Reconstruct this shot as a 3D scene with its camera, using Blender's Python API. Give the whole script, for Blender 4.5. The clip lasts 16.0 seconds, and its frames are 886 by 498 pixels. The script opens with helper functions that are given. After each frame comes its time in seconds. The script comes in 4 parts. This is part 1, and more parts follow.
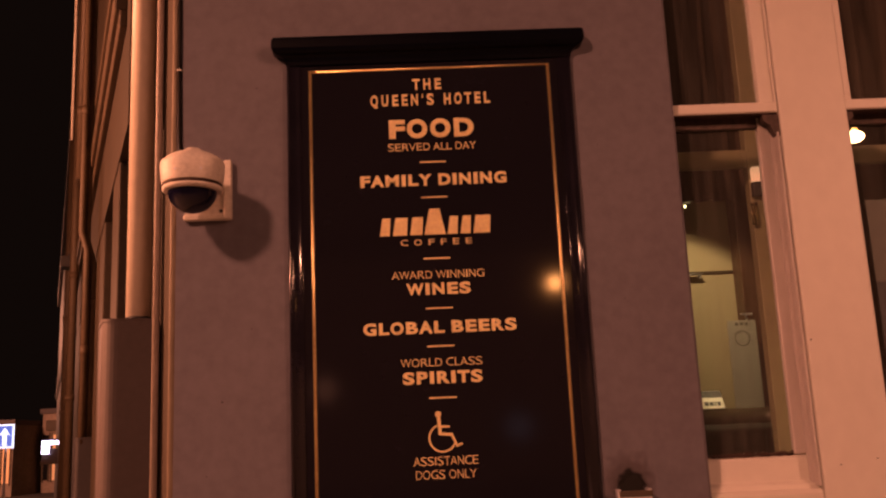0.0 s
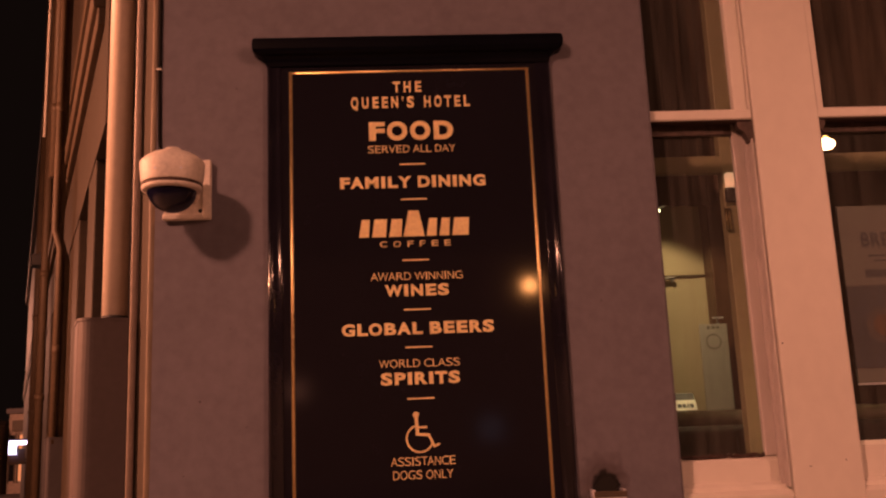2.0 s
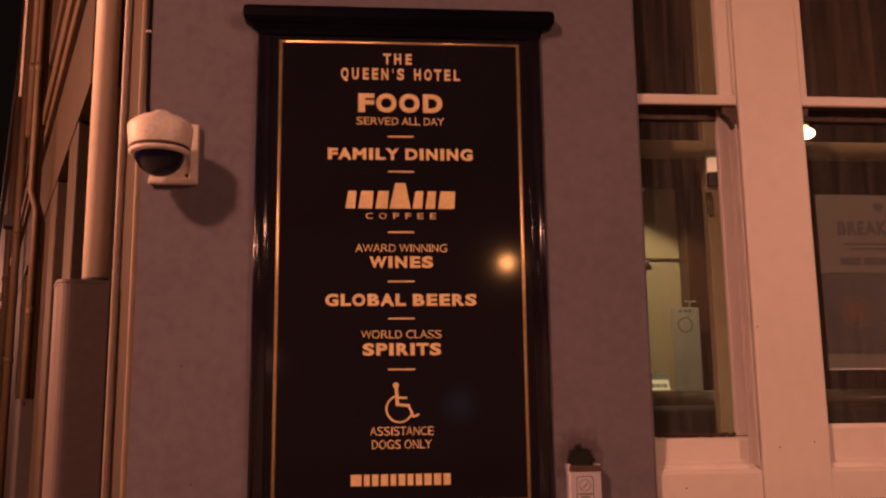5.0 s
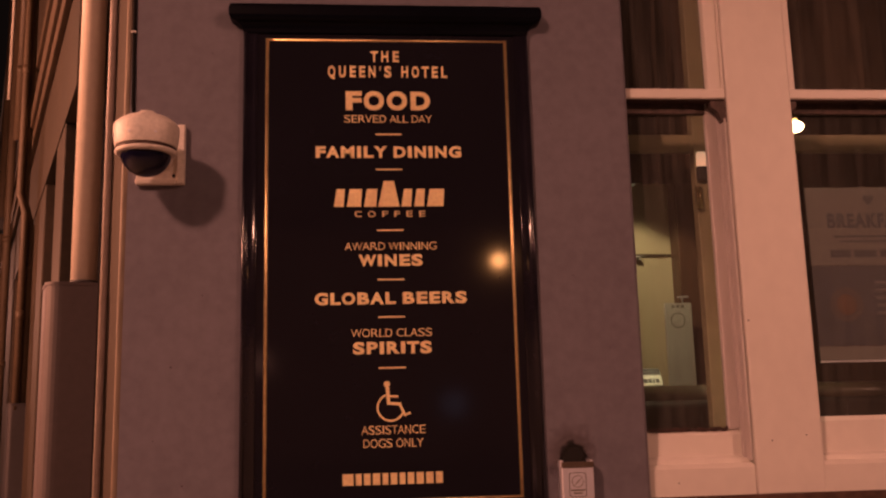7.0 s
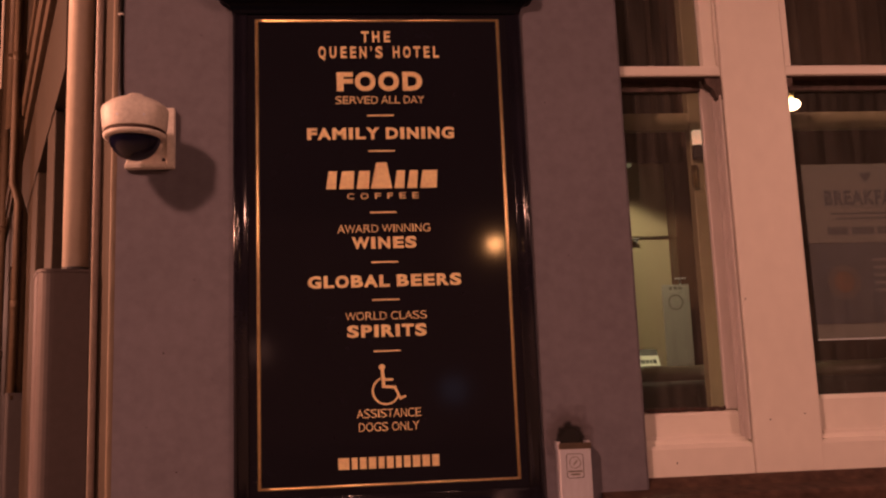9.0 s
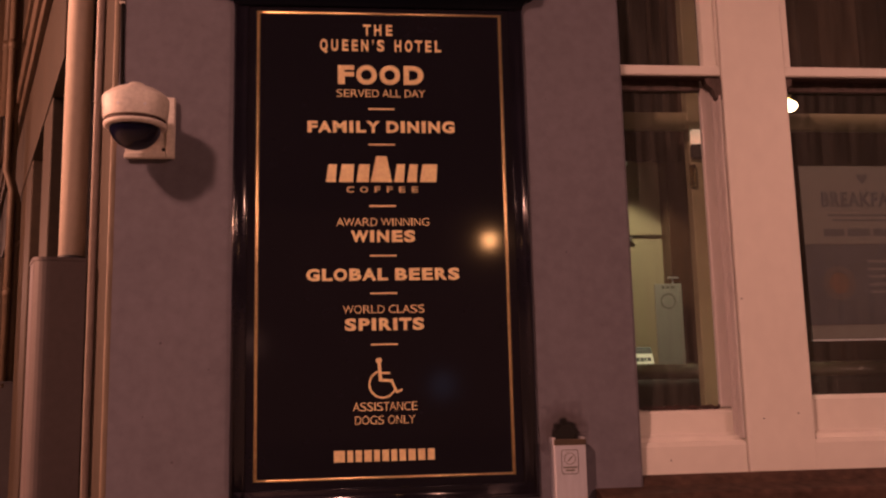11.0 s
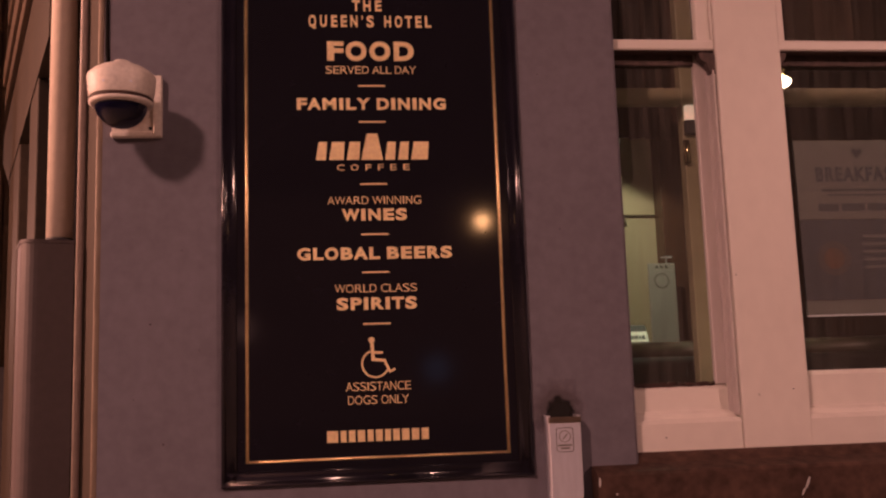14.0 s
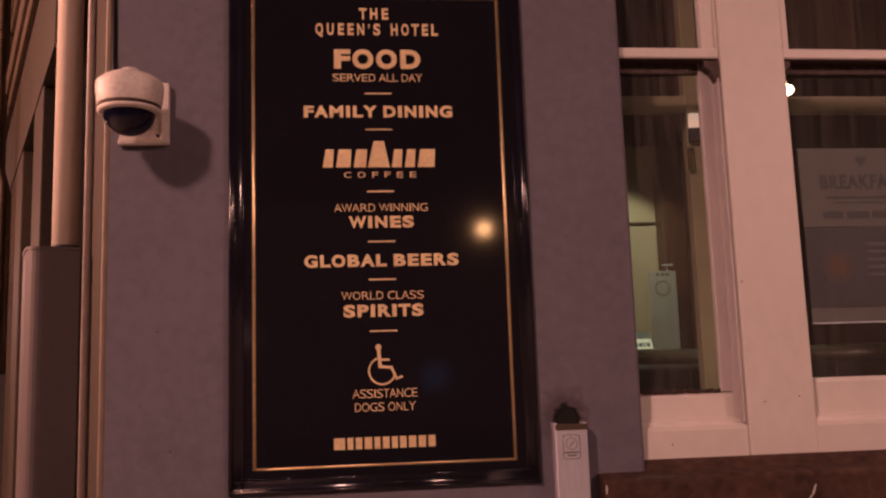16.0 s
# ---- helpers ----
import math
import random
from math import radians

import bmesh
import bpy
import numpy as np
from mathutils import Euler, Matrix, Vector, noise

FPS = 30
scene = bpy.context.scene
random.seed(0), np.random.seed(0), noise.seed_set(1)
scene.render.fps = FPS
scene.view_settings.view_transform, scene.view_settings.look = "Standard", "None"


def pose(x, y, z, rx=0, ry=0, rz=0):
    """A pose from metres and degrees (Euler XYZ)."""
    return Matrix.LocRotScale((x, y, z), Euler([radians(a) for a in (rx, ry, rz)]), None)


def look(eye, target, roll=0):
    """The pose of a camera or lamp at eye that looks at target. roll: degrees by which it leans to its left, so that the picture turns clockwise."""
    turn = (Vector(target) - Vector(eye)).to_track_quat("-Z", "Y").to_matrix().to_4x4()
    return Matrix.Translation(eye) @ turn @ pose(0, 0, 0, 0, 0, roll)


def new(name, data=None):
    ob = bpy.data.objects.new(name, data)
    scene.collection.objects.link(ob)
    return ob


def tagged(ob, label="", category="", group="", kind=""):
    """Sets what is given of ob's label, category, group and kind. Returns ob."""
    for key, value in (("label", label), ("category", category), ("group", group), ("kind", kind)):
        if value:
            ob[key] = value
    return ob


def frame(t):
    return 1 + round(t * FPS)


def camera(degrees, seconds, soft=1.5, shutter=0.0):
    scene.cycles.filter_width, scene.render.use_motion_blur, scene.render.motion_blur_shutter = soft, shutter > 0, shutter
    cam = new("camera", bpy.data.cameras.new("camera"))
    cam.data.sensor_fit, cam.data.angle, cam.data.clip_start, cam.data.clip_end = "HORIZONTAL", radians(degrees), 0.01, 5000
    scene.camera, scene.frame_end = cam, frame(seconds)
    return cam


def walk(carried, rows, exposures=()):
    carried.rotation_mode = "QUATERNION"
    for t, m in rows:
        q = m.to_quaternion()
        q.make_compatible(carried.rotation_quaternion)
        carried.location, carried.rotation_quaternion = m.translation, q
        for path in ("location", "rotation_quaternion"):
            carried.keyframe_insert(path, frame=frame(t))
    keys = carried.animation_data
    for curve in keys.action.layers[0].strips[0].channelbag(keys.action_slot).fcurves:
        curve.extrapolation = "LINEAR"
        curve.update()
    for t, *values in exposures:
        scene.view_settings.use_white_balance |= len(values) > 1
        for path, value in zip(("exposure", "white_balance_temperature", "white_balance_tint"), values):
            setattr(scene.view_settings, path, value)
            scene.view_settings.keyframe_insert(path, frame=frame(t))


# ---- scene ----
cam = camera(50.7, 16.0, soft=2.25)
PATH = [
    (0, (-0.059, -2.964, 1.681), (-0.007, -1.004, 2.079), -2.6),
    (0.5, (-0.061, -2.976, 1.685), (-0.016, -1.016, 2.082), -2.5),
    (1, (-0.067, -2.976, 1.683), (0.012, -1.018, 2.083), -2.6),
    (1.5, (-0.074, -2.983, 1.683), (0.024, -1.025, 2.08), -2.6),
    (2, (-0.079, -2.985, 1.678), (0.031, -1.028, 2.077), -2.4),
    (2.5, (-0.087, -2.979, 1.671), (0.033, -1.019, 2.051), -2.2),
    (3, (-0.094, -2.984, 1.672), (0.007, -1.019, 2.031), -2.0),
    (3.5, (-0.101, -2.992, 1.67), (-0.005, -1.025, 2.018), -1.3),
    (4, (-0.12, -2.998, 1.669), (-0.01, -1.031, 2.013), -0.8),
    (4.5, (-0.12, -3.004, 1.674), (0.006, -1.039, 2.024), -0.5),
    (5, (-0.121, -3.002, 1.664), (0.047, -1.04, 2.013), -0.7),
    (7.5, (-0.096, -2.983, 1.657), (0.079, -1.021, 2.004), -1.7),
    (8, (-0.087, -2.97, 1.65), (0.079, -1.007, 1.995), -2.0),
    (8.5, (-0.089, -2.966, 1.65), (0.078, -1.0, 1.981), -2.3),
    (9, (-0.091, -2.963, 1.648), (0.094, -0.997, 1.967), -2.2),
    (11.5, (-0.126, -2.964, 1.643), (0.079, -0.999, 1.951), -1.3),
    (12, (-0.131, -2.956, 1.639), (0.071, -0.99, 1.943), -1.6),
    (12.5, (-0.127, -2.942, 1.63), (0.072, -0.975, 1.926), -2.0),
    (13, (-0.119, -2.933, 1.624), (0.085, -0.964, 1.909), -2.0),
    (13.5, (-0.125, -2.927, 1.627), (0.09, -0.958, 1.902), -1.9),
    (14, (-0.113, -2.931, 1.629), (0.107, -0.962, 1.905), -1.9),
    (14.5, (-0.12, -2.931, 1.624), (0.103, -0.963, 1.904), -2.0),
    (15, (-0.13, -2.935, 1.628), (0.093, -0.967, 1.91), -1.7),
    (15.5, (-0.136, -2.934, 1.628), (0.088, -0.967, 1.915), -1.7),
    (16, (-0.143, -2.933, 1.628), (0.083, -0.967, 1.92), -1.9),
]
EXPOSURES = [(0, 0.10, 6600, 14), (3.5, 0.10, 5950, 10), (5, 0.09, 5800, 9), (9, 0.07, 5230, 3), (12.5, 0.10, 4700, -1), (16, 0.10, 4370, -5)]
walk(cam, [(t, look(eye, target, roll)) for t, eye, target, roll in PATH], EXPOSURES)

# ---------------------------------------------------------------- light
world = bpy.data.worlds.new("night_sky")
scene.world = world
world.use_nodes = True
bg = world.node_tree.nodes["Background"]
bg.inputs[0].default_value = (0.30, 0.16, 0.12, 1)
bg.inputs[1].default_value = 0.014

SODIUM = (1.0, 0.37, 0.212)


def lamp_light(name, place, watts, radius, colour):
    data = bpy.data.lights.new(name, "POINT")
    data.energy, data.shadow_soft_size, data.color = watts, radius, colour
    ob = new(name, data)
    ob.location = place
    return ob


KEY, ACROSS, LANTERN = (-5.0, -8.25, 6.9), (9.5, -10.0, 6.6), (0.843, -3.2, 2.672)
# the street lamp's reflector throws its light downwards, fading above the shop front
head = bpy.data.lights.new("sodium_street_lamp", "SPOT")
head.energy, head.color, head.spot_size, head.spot_blend, head.shadow_soft_size = 2650, SODIUM, radians(45), 1.0, 0.45
new("sodium_street_lamp", head).matrix_world = look(KEY, (0.1, 0.0, 0.6))
# unseen fill light from the right, added to soften the key's shadows
lamp_light("sodium_street_lamp_across", ACROSS, 2250, 0.5, SODIUM)
# unseen light added behind the pier's plane to brighten downpipe and camera side
lamp_light("sodium_side_street_lamp", (-5.0, 0.10, 3.4), 1500, 0.10, (1.0, 0.34, 0.17))
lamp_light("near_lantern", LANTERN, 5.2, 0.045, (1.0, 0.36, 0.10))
lamp_light("pendant_bulb_light", (1.909, 1.0, 2.926), 6, 0.03, (1.0, 0.62, 0.28))
lamp_light("distant_shop_light", (-2.47, -20, 2.98), 3.0, 0.25, SODIUM)
lamp_light("distant_blue_light", (2.2, -20, 1.9), 0.8, 0.3, (0.6, 0.7, 1.0))
spot = bpy.data.lights.new("wall_washer", "SPOT")
spot.energy, spot.color, spot.spot_size, spot.spot_blend, spot.shadow_soft_size = 85, (1.0, 0.60, 0.29), radians(62), 0.25, 0.05
new("wall_washer", spot).matrix_world = look((1.55, 2.85, 3.75), (1.95, 3.9, 1.75))
# unseen fill spot, added to brighten the white card behind the window
down = bpy.data.lights.new("fitting_light", "SPOT")
down.energy, down.color, down.spot_size, down.spot_blend, down.shadow_soft_size = 16, (1.0, 0.66, 0.32), radians(110), 0.6, 0.02
new("fitting_light", down).matrix_world = look((1.29, 0.62, 2.44), (1.12, 0.66, 1.5))

# ---------------------------------------------------------------- materials


def mat(name, base, rough=0.6, metal=0.0, vary=0.12, grain=60.0, stain=4.0, bump=0.15, coat=0.0, stretch=(1, 1, 1), tint=None, spec=0.5):
    """A procedural surface: base colour varied at two scales, roughness noise and fine relief."""
    m = bpy.data.materials.new(name)
    m.use_nodes = True
    nt = m.node_tree
    p = nt.nodes["Principled BSDF"]
    tc = nt.nodes.new("ShaderNodeTexCoord")
    mp = nt.nodes.new("ShaderNodeMapping")
    mp.inputs["Scale"].default_value = stretch
    geo = nt.nodes.new("ShaderNodeNewGeometry")
    nt.links.new(geo.outputs["Position"], mp.inputs["Vector"])
    fine, broad = nt.nodes.new("ShaderNodeTexNoise"), nt.nodes.new("ShaderNodeTexNoise")
    fine.inputs["Scale"].default_value, fine.inputs["Detail"].default_value = grain, 4
    broad.inputs["Scale"].default_value, broad.inputs["Detail"].default_value = stain, 6
    for nd in (fine, broad):
        nt.links.new(mp.outputs[0], nd.inputs["Vector"])
    mix = nt.nodes.new("ShaderNodeMath")
    mix.operation = "ADD"
    nt.links.new(fine.outputs["Fac"], mix.inputs[0])
    nt.links.new(broad.outputs["Fac"], mix.inputs[1])
    ramp = nt.nodes.new("ShaderNodeMapRange")
    ramp.inputs["From Min"].default_value, ramp.inputs["From Max"].default_value = 0.6, 1.4
    nt.links.new(mix.outputs[0], ramp.inputs["Value"])
    col = nt.nodes.new("ShaderNodeMix")
    col.data_type = "RGBA"
    other = tint or tuple(c * (1 - 2.2 * vary) for c in base)
    light = tuple(min(1, c * (1 + vary)) for c in base)
    col.inputs["A"].default_value, col.inputs["B"].default_value = (*other, 1), (*light, 1)
    nt.links.new(ramp.outputs[0], col.inputs["Factor"])
    nt.links.new(col.outputs["Result"], p.inputs["Base Color"])
    rr = nt.nodes.new("ShaderNodeMapRange")
    rr.inputs["To Min"].default_value, rr.inputs["To Max"].default_value = max(0.02, rough * 0.85), min(1, rough * 1.15)
    nt.links.new(broad.outputs["Fac"], rr.inputs["Value"])
    nt.links.new(rr.outputs[0], p.inputs["Roughness"])
    p.inputs["Metallic"].default_value = metal
    p.inputs["Coat Weight"].default_value = coat
    p.inputs["Coat Roughness"].default_value = 0.05
    p.inputs["Specular IOR Level"].default_value = spec
    if bump:
        bp = nt.nodes.new("ShaderNodeBump")
        bp.inputs["Strength"].default_value, bp.inputs["Distance"].default_value = bump, 0.004
        nt.links.new(mix.outputs[0], bp.inputs["Height"])
        nt.links.new(bp.outputs[0], p.inputs["Normal"])
    return m


def glass_mat(name, tint=(0.9, 0.95, 0.92), rough=0.0):
    m = bpy.data.materials.new(name)
    m.use_nodes = True
    nt = m.node_tree
    nt.nodes.remove(nt.nodes["Principled BSDF"])
    out = nt.nodes["Material Output"]
    tr, gl, mx, fr = (nt.nodes.new("ShaderNode" + k) for k in ("BsdfTransparent", "BsdfGlossy", "MixShader", "Fresnel"))
    tr.inputs[0].default_value = (*tint, 1)
    gl.inputs["Roughness"].default_value = rough
    fr.inputs["IOR"].default_value = 1.52
    # a thin film of dust with upright streaks
    geo, mp, no, rg, du, mt = (nt.nodes.new("ShaderNode" + k) for k in ("NewGeometry", "Mapping", "TexNoise", "MapRange", "BsdfDiffuse", "MixShader"))
    mp.inputs["Scale"].default_value = (1, 1, 0.06)
    no.inputs["Scale"].default_value, no.inputs["Detail"].default_value = 55, 5
    rg.inputs["From Min"].default_value, rg.inputs["From Max"].default_value = 0.35, 0.75
    rg.inputs["To Min"].default_value, rg.inputs["To Max"].default_value = 0.025, 0.065
    du.inputs[0].default_value = (0.55, 0.5, 0.45, 1)
    nt.links.new(geo.outputs["Position"], mp.inputs["Vector"])
    nt.links.new(mp.outputs[0], no.inputs["Vector"])
    nt.links.new(no.outputs["Fac"], rg.inputs["Value"])
    nt.links.new(rg.outputs[0], mt.inputs[0])
    nt.links.new(tr.outputs[0], mt.inputs[1])
    nt.links.new(du.outputs[0], mt.inputs[2])
    nt.links.new(fr.outputs[0], mx.inputs[0])
    nt.links.new(mt.outputs[0], mx.inputs[1])
    nt.links.new(gl.outputs[0], mx.inputs[2])
    nt.links.new(mx.outputs[0], out.inputs["Surface"])
    return m


def glow_mat(name, colour, strength):
    m = bpy.data.materials.new(name)
    m.use_nodes = True
    p = m.node_tree.nodes["Principled BSDF"]
    p.inputs["Base Color"].default_value = (*colour, 1)
    p.inputs["Emission Color"].default_value = (*colour, 1)
    p.inputs["Emission Strength"].default_value = strength
    return m


M_WALL = mat("mauve_grey_render", (0.160, 0.153, 0.188), 0.72, vary=0.10, grain=30, stain=2.2, bump=0.16)
# buff darkened well below its paint, so the side wall's shade is coloured in
M_FACADE = mat("shaded_buff_render", (0.038, 0.026, 0.014), 0.7, vary=0.2, grain=40, stain=2.5, bump=0.3)
# cream taken very dark: dimness along the side wall is in the colour
M_BAND = mat("darkened_cream_paint", (0.085, 0.060, 0.036), 0.6, vary=0.18, grain=40, stain=3, bump=0.2)
M_BOX = mat("dark_grey_painted_boxing", (0.084, 0.068, 0.068), 0.65, vary=0.08, grain=40, stain=3, bump=0.08)
M_CONDUIT = mat("drab_painted_steel", (0.30, 0.25, 0.21), 0.5, vary=0.12, grain=40, stain=6, bump=0.05)
# shaded copy of the grey boxing paint, for the cover further off
M_BOXSHADE = mat("shaded_grey_boxing", (0.030, 0.028, 0.034), 0.6, vary=0.15, grain=40, stain=4, bump=0.1)
M_PIPE = mat("cream_painted_iron", (0.64, 0.57, 0.47), 0.45, vary=0.05, grain=30, stain=3, bump=0.05)
M_WHITE = mat("white_gloss_paint", (0.80, 0.765, 0.70), 0.40, vary=0.03, grain=18, stain=3, bump=0.08, stretch=(1, 1, 0.8))
# white paint toned lilac: shade inside the window reveal put into the colour
M_REVEALSHADE = mat("shaded_white_paint", (0.62, 0.57, 0.55), 0.5, vary=0.08, grain=30, stain=6, bump=0.12, stretch=(1, 1, 0.3))
# dark brown that paints the shadow under the meeting rail onto horns and rail
M_SASHSHADE = mat("shaded_sash_paint", (0.095, 0.066, 0.058), 0.7, vary=0.3, grain=50, stain=18, bump=0.4)
# black gloss; the blue in its base stands in for reflected sky
M_BLACK = mat("black_gloss_sky_tinted", (0.012, 0.011, 0.018), 0.16, vary=0.2, grain=60, stain=5, bump=0.02, spec=0.5)
M_SATIN = mat("black_satin_paint", (0.003, 0.0035, 0.007), 0.32, vary=0.2, grain=60, stain=5, bump=0.02, spec=0.10)
M_INNER = mat("varnished_inner_frame", (0.42, 0.36, 0.22), 0.5, vary=0.12, grain=40, stain=5, bump=0.1)
M_GOLDLINE = mat("gold_bead", (1.0, 0.74, 0.36), 0.45, metal=0.92, vary=0.14, grain=60, stain=9, bump=0.03)
M_PANEL = mat("black_acrylic_panel", (0.0125, 0.0115, 0.017), 0.080, vary=0.06, grain=30, stain=3, bump=0.006)
M_GOLD = mat("gold_leaf_lettering", (1.0, 0.75, 0.39), 0.42, metal=0.1, vary=0.12, grain=120, stain=14, bump=0.04)
M_CAM = mat("white_camera_plastic", (0.70, 0.65, 0.58), 0.52, vary=0.12, grain=90, stain=16, bump=0.05)
M_DOME = mat("smoked_dome", (0.006, 0.006, 0.020), 0.04, vary=0.1, bump=0.0, spec=0.5)
M_STEEL = mat("brushed_steel", (0.66, 0.67, 0.76), 0.42, metal=0.35, vary=0.06, grain=90, stain=6, bump=0.03, stretch=(1, 1, 0.15))
M_SOOT = mat("sooty_black", (0.012, 0.011, 0.010), 0.9, vary=0.3, bump=0.2)
M_INK = mat("dark_ink", (0.03, 0.03, 0.035), 0.6, vary=0.1, bump=0.0)
M_STONE = mat("brown_painted_stone", (0.092, 0.054, 0.040), 0.8, vary=0.3, grain=30, stain=5, bump=0.5, spec=0.2)
M_PAPER = mat("grey_poster_paper", (0.15, 0.145, 0.14), 0.6, vary=0.08, grain=40, stain=6, bump=0.02)
M_NAVY = mat("navy_poster_print", (0.035, 0.038, 0.06), 0.5, vary=0.2, grain=30, stain=9, bump=0.02)
M_CREAMWALL = mat("cream_interior_wall", (0.60, 0.52, 0.36), 0.8, vary=0.08, grain=40, stain=3, bump=0.1)
M_WOOD = mat("dark_stained_wood", (0.10, 0.045, 0.025), 0.45, vary=0.3, grain=18, stain=5, bump=0.15, stretch=(6, 6, 0.6))
M_LEATHER = mat("dark_leather", (0.075, 0.058, 0.036), 0.35, vary=0.2, grain=90, stain=6, bump=0.3)
# bench leather made near black: the shade on its upright face is painted in
M_BACKSHADE = mat("shaded_bench_leather", (0.010, 0.009, 0.009), 0.6, vary=0.2, grain=90, stain=6, bump=0.2, spec=0.15)
M_CORNER = mat("buff_painted_corner", (0.20, 0.155, 0.105), 0.6, vary=0.15, grain=40, stain=5, bump=0.2, stretch=(1, 1, 0.3))
M_CURTAIN = mat("brown_curtain_cloth", (0.10, 0.06, 0.04), 0.9, vary=0.25, grain=120, stain=6, bump=0.2)
M_CARPET = mat("dark_patterned_carpet", (0.08, 0.03, 0.03), 0.95, vary=0.3, bump=0.3)
M_ASPHALT = mat("asphalt", (0.05, 0.05, 0.05), 0.85, vary=0.25, grain=80, stain=1.5, bump=0.5)
M_DISPLAY = mat("pale_display_board", (0.55, 0.54, 0.52), 0.5, vary=0.08, grain=20, stain=5, bump=0.02)
M_GREYINK = mat("grey_print", (0.20, 0.19, 0.17), 0.6, vary=0.1, bump=0.0)
# real dirt on seam, specks and putty; painted shade under the meeting rails
M_DIRTSHADE = mat("brown_dirt_and_shade", (0.05, 0.025, 0.018), 0.8, vary=0.3, grain=90, stain=20, bump=0.3)
M_PAVE = mat("paving_slabs", (0.24, 0.22, 0.20), 0.8, vary=0.2, grain=40, stain=1.5, bump=0.4)
M_BRICK = mat("pale_far_render", (0.32, 0.25, 0.20), 0.8, vary=0.2, grain=8, stain=0.8, bump=0.2)
M_DARKGLASS = mat("dark_window_pane", (0.012, 0.012, 0.014), 0.08, vary=0.1, bump=0.0)
M_CABLE = mat("black_cable", (0.008, 0.007, 0.007), 0.85, bump=0.0, spec=0.1)
M_BRASS = mat("polished_brass", (0.80, 0.62, 0.30), 0.2, metal=1.0, vary=0.05, bump=0.0)
M_GLASS = glass_mat("window_glass")
M_SIGNGLOW = glow_mat("lit_white_sign", (0.80, 0.68, 1.0), 5.0)
M_BLUEGLOW = glow_mat("lit_blue_sign", (0.16, 0.22, 0.75), 0.8)
M_WHITEGLOW = glow_mat("lit_white_border", (0.85, 0.82, 0.95), 1.6)
# emission for a bright patch of light on the inner window post
M_GLOWPATCH = glow_mat("amber_light_patch", (1.0, 0.46, 0.25), 0.75)
M_BULB = glow_mat("sodium_bulb", (1.0, 0.52, 0.26), 14.0)
M_SHOPGLOW = glow_mat("lit_shop_window", (1.0, 0.55, 0.25), 0.22)
M_SHADE = glow_mat("cream_lamp_shade", (0.75, 0.62, 0.36), 0.10)
M_WARM = glow_mat("warm_lamp", (1.0, 0.8, 0.4), 6.0)


def soot_mat(name, centre, reach, tone=(0.012, 0.011, 0.010), most=1.0):
    """A soft-edged smear: opaque at its middle, gone at its rim."""
    m = bpy.data.materials.new(name)
    m.use_nodes = True
    nt = m.node_tree
    p = nt.nodes["Principled BSDF"]
    p.inputs["Base Color"].default_value, p.inputs["Roughness"].default_value = (*tone, 1), 0.95
    geo, mp, gr, no = (nt.nodes.new("ShaderNode" + k) for k in ("NewGeometry", "Mapping", "TexGradient", "TexNoise"))
    mp.vector_type = "POINT"
    mp.inputs["Location"].default_value = tuple(-c / r for c, r in zip(centre, reach))
    mp.inputs["Scale"].default_value = tuple(1 / r for r in reach)
    gr.gradient_type = "SPHERICAL"
    no.inputs["Scale"].default_value = 48
    nt.links.new(geo.outputs["Position"], mp.inputs["Vector"])
    nt.links.new(mp.outputs[0], gr.inputs["Vector"])
    nt.links.new(geo.outputs["Position"], no.inputs["Vector"])
    mul = nt.nodes.new("ShaderNodeMath")
    mul.operation = "MULTIPLY_ADD"
    nt.links.new(no.outputs["Fac"], mul.inputs[0])
    mul.inputs[1].default_value = 0.6
    nt.links.new(gr.outputs["Fac"], mul.inputs[2])
    rg = nt.nodes.new("ShaderNodeMapRange")
    rg.inputs["From Min"].default_value, rg.inputs["From Max"].default_value = 0.42, 0.80
    rg.inputs["To Max"].default_value = most
    nt.links.new(mul.outputs[0], rg.inputs["Value"])
    nt.links.new(rg.outputs[0], p.inputs["Alpha"])
    return m


M_SMEAR = soot_mat("soot_smear", (0.569, 0.012, 1.515), (0.056, 0.06, 0.058))
M_HALO = soot_mat("rusty_smear", (0.565, 0.012, 1.52), (0.11, 0.08, 0.12), (0.085, 0.050, 0.030), 0.16)

# ---------------------------------------------------------------- mesh helpers


def link(name, bm, material, parent=None, label="", smooth=False):
    me = bpy.data.meshes.new(name)
    bmesh.ops.recalc_face_normals(bm, faces=bm.faces)
    bm.to_mesh(me)
    bm.free()
    me.materials.append(material)
    for f in me.polygons:
        f.use_smooth = smooth
    ob = new(name, me)
    if parent:
        ob.parent = parent
    if label:
        ob["label"] = label
    return ob


def part(name, bm, material, parent, label="", smooth=False):
    return link(name, bm, material, parent, label, smooth)


def box(bm, x0, x1, y0, y1, z0, z1, bevel=0.0, seg=2):
    geom = bmesh.ops.create_cube(bm, size=1)
    vs = geom["verts"]
    for v in vs:
        v.co = Vector(((x0 + x1) / 2 + v.co.x * (x1 - x0), (y0 + y1) / 2 + v.co.y * (y1 - y0), (z0 + z1) / 2 + v.co.z * (z1 - z0)))
    if bevel:
        es = list({e for v in vs for e in v.link_edges})
        bmesh.ops.bevel(bm, geom=es, offset=bevel, segments=seg, affect="EDGES", profile=0.5)
    return bm


def boxm(*a, **k):
    return box(bmesh.new(), *a, **k)


